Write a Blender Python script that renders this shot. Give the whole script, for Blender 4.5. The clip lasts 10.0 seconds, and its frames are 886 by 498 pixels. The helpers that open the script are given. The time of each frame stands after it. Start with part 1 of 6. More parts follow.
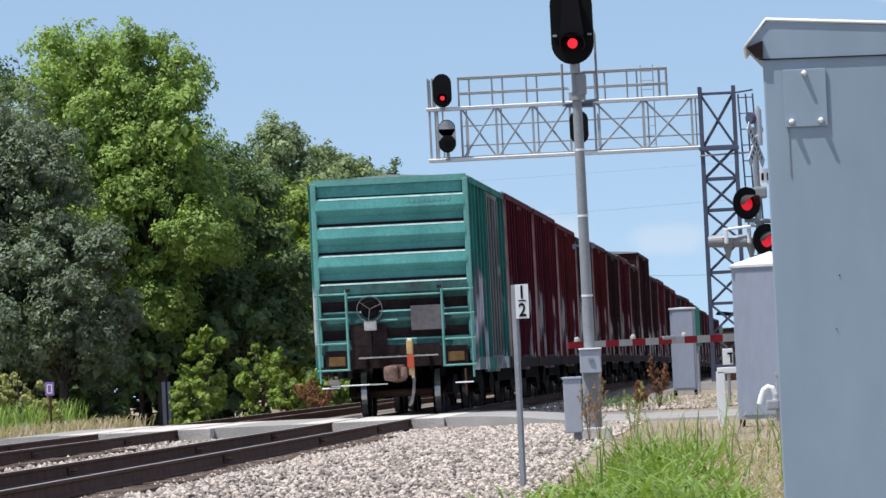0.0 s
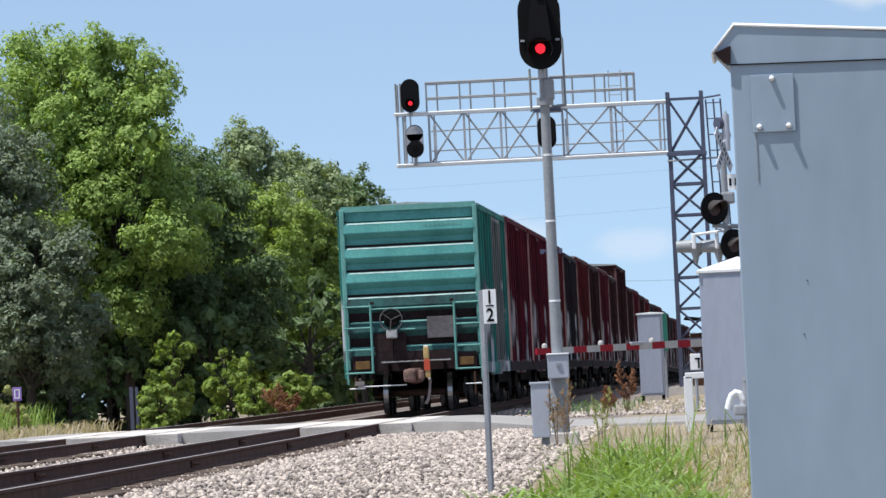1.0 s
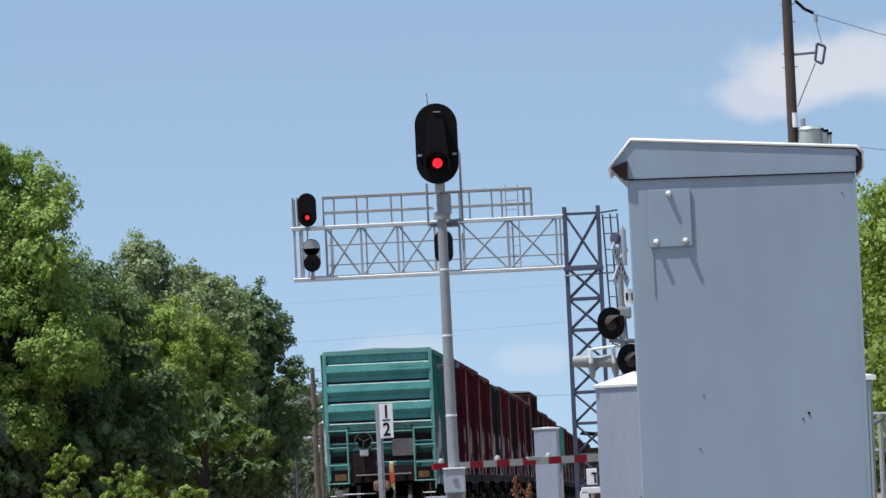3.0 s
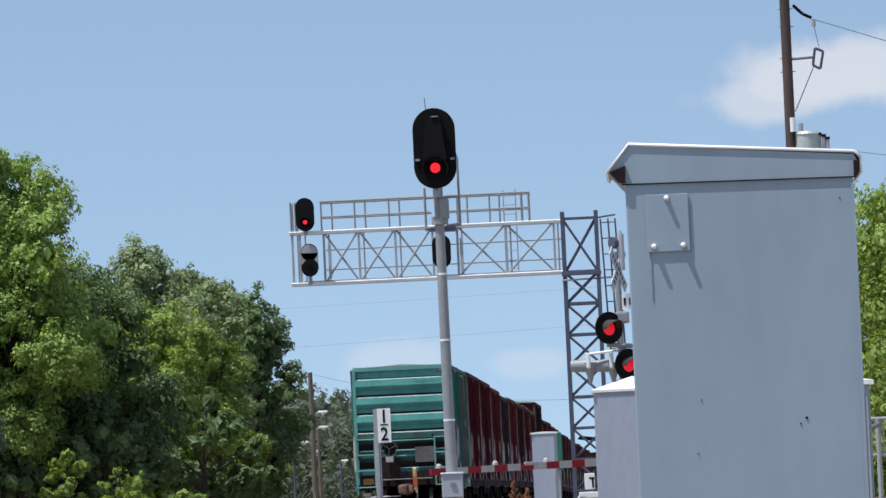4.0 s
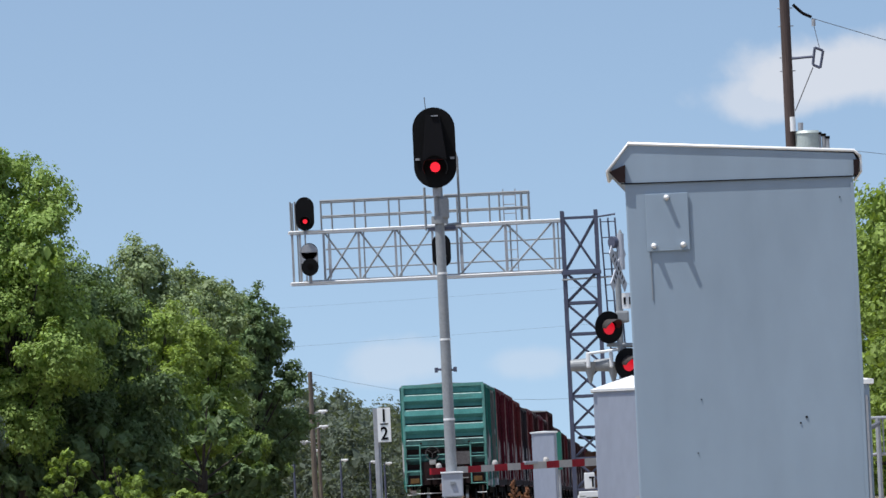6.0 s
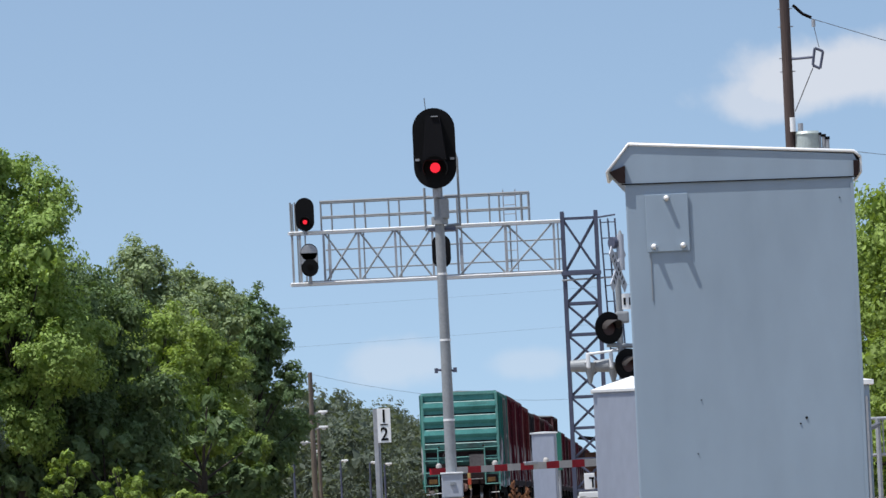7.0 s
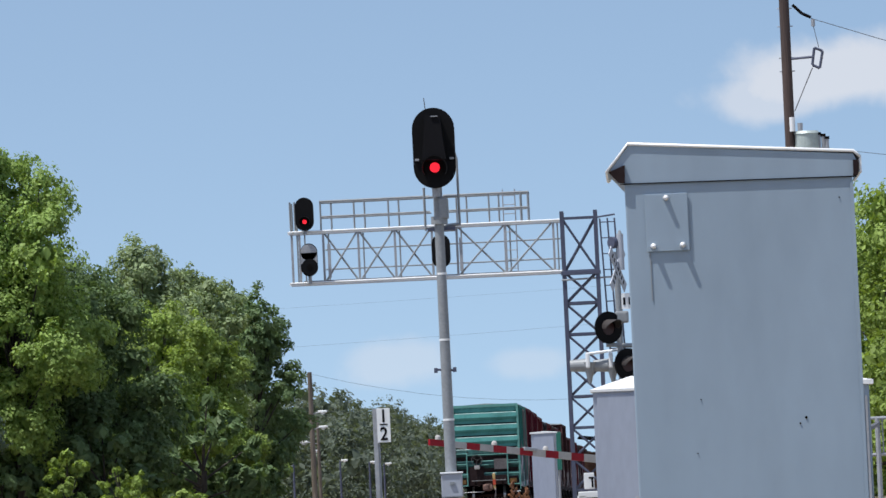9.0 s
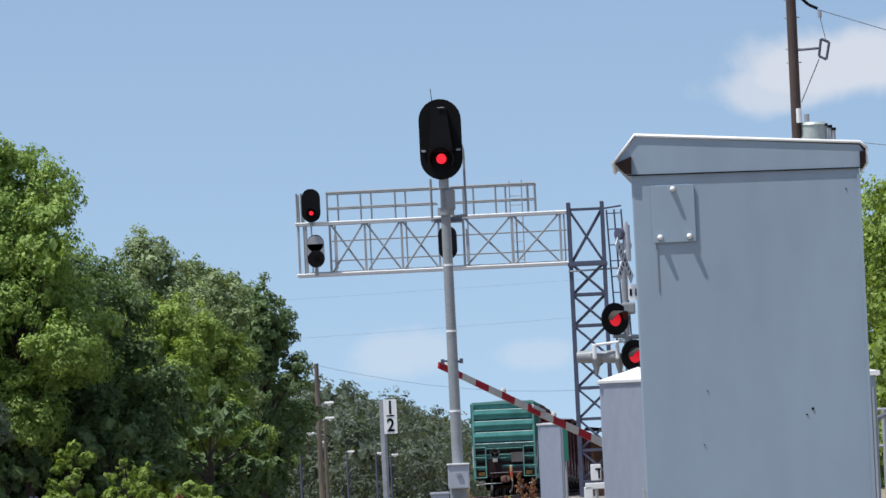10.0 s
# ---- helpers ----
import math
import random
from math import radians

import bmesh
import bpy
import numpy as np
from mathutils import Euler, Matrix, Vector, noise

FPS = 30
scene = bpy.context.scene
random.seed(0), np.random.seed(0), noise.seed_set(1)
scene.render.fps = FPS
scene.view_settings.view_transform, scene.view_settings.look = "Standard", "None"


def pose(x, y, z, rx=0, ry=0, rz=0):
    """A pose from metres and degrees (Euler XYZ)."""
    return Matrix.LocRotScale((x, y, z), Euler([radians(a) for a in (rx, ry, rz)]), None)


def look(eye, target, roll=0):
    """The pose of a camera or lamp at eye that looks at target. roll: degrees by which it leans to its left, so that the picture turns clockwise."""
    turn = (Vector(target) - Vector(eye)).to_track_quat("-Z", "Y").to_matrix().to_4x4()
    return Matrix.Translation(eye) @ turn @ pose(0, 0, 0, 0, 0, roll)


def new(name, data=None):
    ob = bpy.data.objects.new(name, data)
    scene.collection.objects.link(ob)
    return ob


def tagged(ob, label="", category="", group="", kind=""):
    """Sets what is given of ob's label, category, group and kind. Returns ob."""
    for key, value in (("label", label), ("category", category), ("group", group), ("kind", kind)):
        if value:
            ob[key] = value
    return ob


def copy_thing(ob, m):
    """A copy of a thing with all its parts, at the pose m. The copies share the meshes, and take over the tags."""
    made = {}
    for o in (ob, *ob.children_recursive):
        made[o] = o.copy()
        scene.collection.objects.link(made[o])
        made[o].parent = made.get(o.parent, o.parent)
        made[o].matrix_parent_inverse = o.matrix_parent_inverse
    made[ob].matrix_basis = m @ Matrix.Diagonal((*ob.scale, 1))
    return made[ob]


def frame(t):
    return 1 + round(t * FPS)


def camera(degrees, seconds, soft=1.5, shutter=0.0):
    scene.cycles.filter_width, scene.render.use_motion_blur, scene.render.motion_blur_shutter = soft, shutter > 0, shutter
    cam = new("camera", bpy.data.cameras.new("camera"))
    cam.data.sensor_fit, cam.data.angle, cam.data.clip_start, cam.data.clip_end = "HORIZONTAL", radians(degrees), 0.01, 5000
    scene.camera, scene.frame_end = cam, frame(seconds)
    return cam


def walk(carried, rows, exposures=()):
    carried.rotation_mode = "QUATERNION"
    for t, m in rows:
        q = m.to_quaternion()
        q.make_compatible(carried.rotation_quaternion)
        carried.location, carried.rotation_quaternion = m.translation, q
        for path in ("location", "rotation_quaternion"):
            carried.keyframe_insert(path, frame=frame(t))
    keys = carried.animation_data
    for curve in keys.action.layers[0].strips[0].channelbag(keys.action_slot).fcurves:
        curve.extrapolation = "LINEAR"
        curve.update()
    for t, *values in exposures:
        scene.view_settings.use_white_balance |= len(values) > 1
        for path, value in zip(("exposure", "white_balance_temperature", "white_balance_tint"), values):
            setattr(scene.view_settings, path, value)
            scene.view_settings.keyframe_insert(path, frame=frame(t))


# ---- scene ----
cam = camera(7.507, 10.0, soft=1.5)
EYE = (0.0, 0.0, 0.93)


def aim(pan, tilt, roll):
    """The camera's turn: pan to the left of the track's line, tilt up, roll."""
    turn = Euler((radians(90 + tilt), 0, radians(pan))).to_matrix().to_4x4()
    return Matrix.Translation(EYE) @ turn @ pose(0, 0, 0, 0, 0, roll)


PATH = [
    (0.0, 2.9287, 1.0073, -2.800), (0.5, 2.9299, 0.8606, -2.805), (1.0, 2.6533, 1.0371, -2.781),
    (1.5, 2.2816, 1.3229, -2.690), (2.0, 1.9976, 1.6407, -2.670), (2.5, 1.8109, 1.8508, -2.677),
    (2.7, 1.7650, 1.9080, -2.678), (3.8, 1.7121, 2.0030, -2.679), (4.0, 1.7121, 2.0036, -2.679),
    (4.5, 1.7129, 2.0048, -2.690), (5.0, 1.7130, 2.0027, -2.676), (5.5, 1.7120, 1.9961, -2.675),
    (7.0, 1.7110, 2.0029, -2.685), (7.5, 1.7130, 2.0027, -2.676), (8.0, 1.7131, 2.0019, -2.670),
    (8.5, 1.7106, 1.9995, -2.680), (9.0, 1.7076, 2.0006, -2.690), (9.5, 1.7049, 2.0015, -2.675),
    (9.8, 1.7060, 2.0000, -2.680), (10.0, 1.7675, 1.9296, -2.699)]
# the phone meters the scene brighter while the ground fills its view
walk(cam, [(t, aim(p, q, r)) for t, p, q, r in PATH], [(0.0, 0.56), (1.0, 0.63), (1.8, 0.56), (2.5, 0.46), (4.0, 0.44), (10.0, 0.44)])

# ---- world and sun ----
SUN_DIR = Vector((-0.36, -0.20, 1.0)).normalized()
world = bpy.data.worlds.new("sky")
scene.world = world
world.use_nodes = True
wn, wl = world.node_tree.nodes, world.node_tree.links
wn.clear()
w_out = wn.new("ShaderNodeOutputWorld")
w_bg = wn.new("ShaderNodeBackground")
w_sky = wn.new("ShaderNodeTexSky")
w_sky.sky_type, w_sky.sun_disc = "NISHITA", False
w_sky.sun_elevation = math.asin(SUN_DIR.z)
w_sky.sun_rotation = math.atan2(SUN_DIR.x, SUN_DIR.y)
w_sky.air_density, w_sky.dust_density, w_sky.ozone_density = 1.0, 0.5, 1.0
w_co = wn.new("ShaderNodeTexCoord")
w_map = wn.new("ShaderNodeMapping")
w_map.inputs["Location"].default_value = (0, 0, 0.21)
w_map.inputs["Scale"].default_value = (1, 1, 2.0)
wl.new(w_co.outputs["Generated"], w_map.inputs["Vector"])
wl.new(w_map.outputs["Vector"], w_sky.inputs["Vector"])


def w_math(op, a, b=None, clamp=False):
    n = wn.new("ShaderNodeMath")
    n.operation, n.use_clamp = op, clamp
    for i, v in enumerate((a, b)):
        if isinstance(v, (int, float)):
            n.inputs[i].default_value = v
        elif v is not None:
            wl.new(v, n.inputs[i])
    return n.outputs[0]


# fair-weather cumulus low in the sky: a noise field cut by soft banks
w_sep = wn.new("ShaderNodeSeparateXYZ")
wl.new(w_co.outputs["Generated"], w_sep.inputs[0])
w_noise = wn.new("ShaderNodeTexNoise")
w_noise.inputs["Scale"].default_value = 75
w_noise.inputs["Detail"].default_value = 5
w_noise.inputs["Roughness"].default_value = 0.55
wl.new(w_co.outputs["Generated"], w_noise.inputs["Vector"])


def bank(cx, cz, rx, rz, weight):
    dx = w_math("DIVIDE", w_math("SUBTRACT", w_sep.outputs[0], cx), rx)
    dz = w_math("DIVIDE", w_math("SUBTRACT", w_sep.outputs[2], cz), rz)
    d = w_math("SQRT", w_math("ADD", w_math("MULTIPLY", dx, dx), w_math("MULTIPLY", dz, dz)))
    d = w_math("ADD", d, w_math("MULTIPLY", w_math("SUBTRACT", w_noise.outputs[0], 0.5), 1.6))
    e = wn.new("ShaderNodeMapRange")
    e.interpolation_type = "SMOOTHSTEP"
    e.inputs["From Min"].default_value, e.inputs["From Max"].default_value = 1.15, 0.50
    wl.new(d, e.inputs["Value"])
    return w_math("MULTIPLY", e.outputs[0], weight)


cover = w_math("MAXIMUM", bank(0.0325, 0.0580, 0.022, 0.0058, 0.64), bank(0.0185, 0.0552, 0.0110, 0.0038, 0.50))
cover = w_math("MAXIMUM", cover, bank(-0.0375, 0.0185, 0.0080, 0.0042, 0.30))
cover = w_math("MAXIMUM", cover, bank(-0.0175, 0.0175, 0.007, 0.0030, 0.24))
w_mix = wn.new("ShaderNodeMix")
w_mix.data_type = "RGBA"
wl.new(cover, w_mix.inputs[0])
w_tint = wn.new("ShaderNodeMix")
w_tint.data_type, w_tint.blend_type = "RGBA", "MULTIPLY"
w_tint.inputs[0].default_value = 1.0
w_tint.inputs[7].default_value = (1.008, 0.955, 0.853, 1)
wl.new(w_sky.outputs[0], w_tint.inputs[6])
wl.new(w_tint.outputs[2], w_mix.inputs[6])
w_mix.inputs[7].default_value = (4.20, 4.15, 4.25, 1)
wl.new(w_mix.outputs[2], w_bg.inputs["Color"])
w_bg.inputs["Strength"].default_value = 0.148
wl.new(w_bg.outputs[0], w_out.inputs[0])

sun = new("sun", bpy.data.lights.new("sun", "SUN"))
sun.data.energy, sun.data.angle, sun.data.color = 4.0, radians(0.53), (1.0, 0.97, 0.92)
sun.matrix_world = look(SUN_DIR * 100, (0, 0, 0))


# ---- materials ----
def material(name, color, rough=0.6, metal=0.0, vary=0.25, scale=3.0, fine=40.0, bump=0.15, second=None, per_object=0.0, per_island=0.0,
             stretch=(1, 1, 1), emit=None, spec=0.5, coords="Object"):
    """A worn surface: base colour broken up at two scales, with bump. second: a colour of stains."""
    m = bpy.data.materials.new(name)
    m.use_nodes = True
    n, l = m.node_tree.nodes, m.node_tree.links
    b = n["Principled BSDF"]
    co = n.new("ShaderNodeTexCoord")
    mp = n.new("ShaderNodeMapping")
    mp.inputs["Scale"].default_value = stretch
    l.new(co.outputs[coords], mp.inputs["Vector"])
    big, small = n.new("ShaderNodeTexNoise"), n.new("ShaderNodeTexNoise")
    for t, s in ((big, scale), (small, fine)):
        t.inputs["Scale"].default_value, t.inputs["Detail"].default_value = s, 4
        l.new(mp.outputs[0], t.inputs["Vector"])
    ramp = n.new("ShaderNodeValToRGB")
    c = Vector(color)
    dark = second if second else tuple(c * (1 - vary))
    ramp.color_ramp.elements[0].position, ramp.color_ramp.elements[0].color = 0.34, (*dark, 1)
    ramp.color_ramp.elements[1].position, ramp.color_ramp.elements[1].color = 0.62, (*color, 1)
    l.new(big.outputs[0], ramp.inputs[0])
    hsv = n.new("ShaderNodeHueSaturation")
    l.new(ramp.outputs[0], hsv.inputs["Color"])
    fm = n.new("ShaderNodeMapRange")
    fm.inputs["From Min"].default_value, fm.inputs["From Max"].default_value = 0.3, 0.7
    fm.inputs["To Min"].default_value, fm.inputs["To Max"].default_value = 1 - vary * 0.6, 1 + vary * 0.6
    l.new(small.outputs[0], fm.inputs["Value"])
    value = fm.outputs[0]
    if per_object or per_island:
        src = n.new("ShaderNodeObjectInfo").outputs["Random"] if per_object else n.new("ShaderNodeNewGeometry").outputs["Random Per Island"]
        amt = per_object or per_island
        rm = n.new("ShaderNodeMapRange")
        rm.inputs["To Min"].default_value, rm.inputs["To Max"].default_value = 1 - amt, 1 + amt
        l.new(src, rm.inputs["Value"])
        mul = n.new("ShaderNodeMath")
        mul.operation = "MULTIPLY"
        l.new(value, mul.inputs[0]), l.new(rm.outputs[0], mul.inputs[1])
        value = mul.outputs[0]
    l.new(value, hsv.inputs["Value"])
    l.new(hsv.outputs[0], b.inputs["Base Color"])
    b.inputs["Roughness"].default_value, b.inputs["Metallic"].default_value = rough, metal
    b.inputs["Specular IOR Level"].default_value = spec
    if bump:
        bp = n.new("ShaderNodeBump")
        bp.inputs["Strength"].default_value, bp.inputs["Distance"].default_value = bump, 0.02
        l.new(small.outputs[0], bp.inputs["Height"])
        l.new(bp.outputs[0], b.inputs["Normal"])
    if emit:
        b.inputs["Emission Color"].default_value = (*emit[0], 1)
        b.inputs["Emission Strength"].default_value = emit[1]
    return m


def leaf_material(name, color, spec=0.16):
    m = material(name, color, 0.55, vary=0.40, scale=0.6, fine=2.2, bump=0, per_island=0.28, spec=spec)
    n, l = m.node_tree.nodes, m.node_tree.links
    b = n["Principled BSDF"]
    tr = n.new("ShaderNodeBsdfTranslucent")
    tr.inputs["Color"].default_value = (color[0] * 1.7, color[1] * 1.7, color[2] * 0.8, 1)
    mx = n.new("ShaderNodeMixShader")
    mx.inputs[0].default_value = 0.24
    l.new(b.outputs[0], mx.inputs[1]), l.new(tr.outputs[0], mx.inputs[2])
    l.new(mx.outputs[0], n["Material Output"].inputs[0])
    return m


def car_paint(name, paint, grime, tags, rust, low=1.0, high=2.9):
    """Freight-car paint: rust streaks running down, and blotches of old spray paint along the lower half."""
    m = bpy.data.materials.new(name)
    m.use_nodes = True
    n, l = m.node_tree.nodes, m.node_tree.links
    b = n["Principled BSDF"]
    co = n.new("ShaderNodeTexCoord")

    def tex(scale, stretch, detail=4, w=0.0):
        mp, t = n.new("ShaderNodeMapping"), n.new("ShaderNodeTexNoise")
        mp.inputs["Scale"].default_value, mp.inputs["Location"].default_value = stretch, (w, w, w)
        t.inputs["Scale"].default_value, t.inputs["Detail"].default_value = scale, detail
        l.new(co.outputs["Object"], mp.inputs[0]), l.new(mp.outputs[0], t.inputs["Vector"])
        return t.outputs[0]

    def step(v, a, c, lo=0.0, hi=1.0):
        r = n.new("ShaderNodeMapRange")
        for k, x in (("From Min", a), ("From Max", c), ("To Min", lo), ("To Max", hi)):
            r.inputs[k].default_value = x
        l.new(v, r.inputs["Value"])
        return r.outputs[0]

    def blend(f, a, c):
        x = n.new("ShaderNodeMix")
        x.data_type = "RGBA"
        l.new(f, x.inputs[0])
        for i, v in ((6, a), (7, c)):
            if isinstance(v, tuple):
                x.inputs[i].default_value = (*v, 1)
            else:
                l.new(v, x.inputs[i])
        return x.outputs[2]

    def times(a, c):
        x = n.new("ShaderNodeMath")
        x.operation = "MULTIPLY"
        l.new(a, x.inputs[0]), l.new(c, x.inputs[1])
        return x.outputs[0]

    sep = n.new("ShaderNodeSeparateXYZ")
    l.new(co.outputs["Object"], sep.inputs[0])
    base = blend(step(tex(0.9, (1, 1, 1)), 0.35, 0.65), paint, grime)
    streak = step(tex(5.0, (1, 0.25, 0.05), 3), 0.54, 0.70, 0, 0.6)
    base = blend(streak, base, rust)
    ragged = n.new("ShaderNodeMath")
    ragged.operation = "MULTIPLY_ADD"
    l.new(tex(1.7, (1, 0.5, 0.25), 3, 11.7), ragged.inputs[0])
    ragged.inputs[1].default_value = -3.4
    l.new(sep.outputs[2], ragged.inputs[2])
    band = step(ragged.outputs[0], high - 1.75, high - 2.0)
    spray = times(step(tex(0.62, (1, 0.22, 0.45), 2, 7.3), 0.40, 0.44), band)
    spray = times(spray, step(tex(3.4, (1, 0.35, 0.16), 4, 3.1), 0.44, 0.49))
    base = blend(spray, base, blend(step(tex(1.3, (1, 0.35, 0.5), 2, 21.0), 0.47, 0.53), tags, tuple(k * 0.28 for k in tags)))
    l.new(base, b.inputs["Base Color"])
    b.inputs["Roughness"].default_value = 0.75
    b.inputs["Specular IOR Level"].default_value = 0.08
    bp = n.new("ShaderNodeBump")
    bp.inputs["Strength"].default_value, bp.inputs["Distance"].default_value = 0.12, 0.02
    l.new(tex(14, (1, 1, 1)), bp.inputs["Height"])
    l.new(bp.outputs[0], b.inputs["Normal"])
    return m


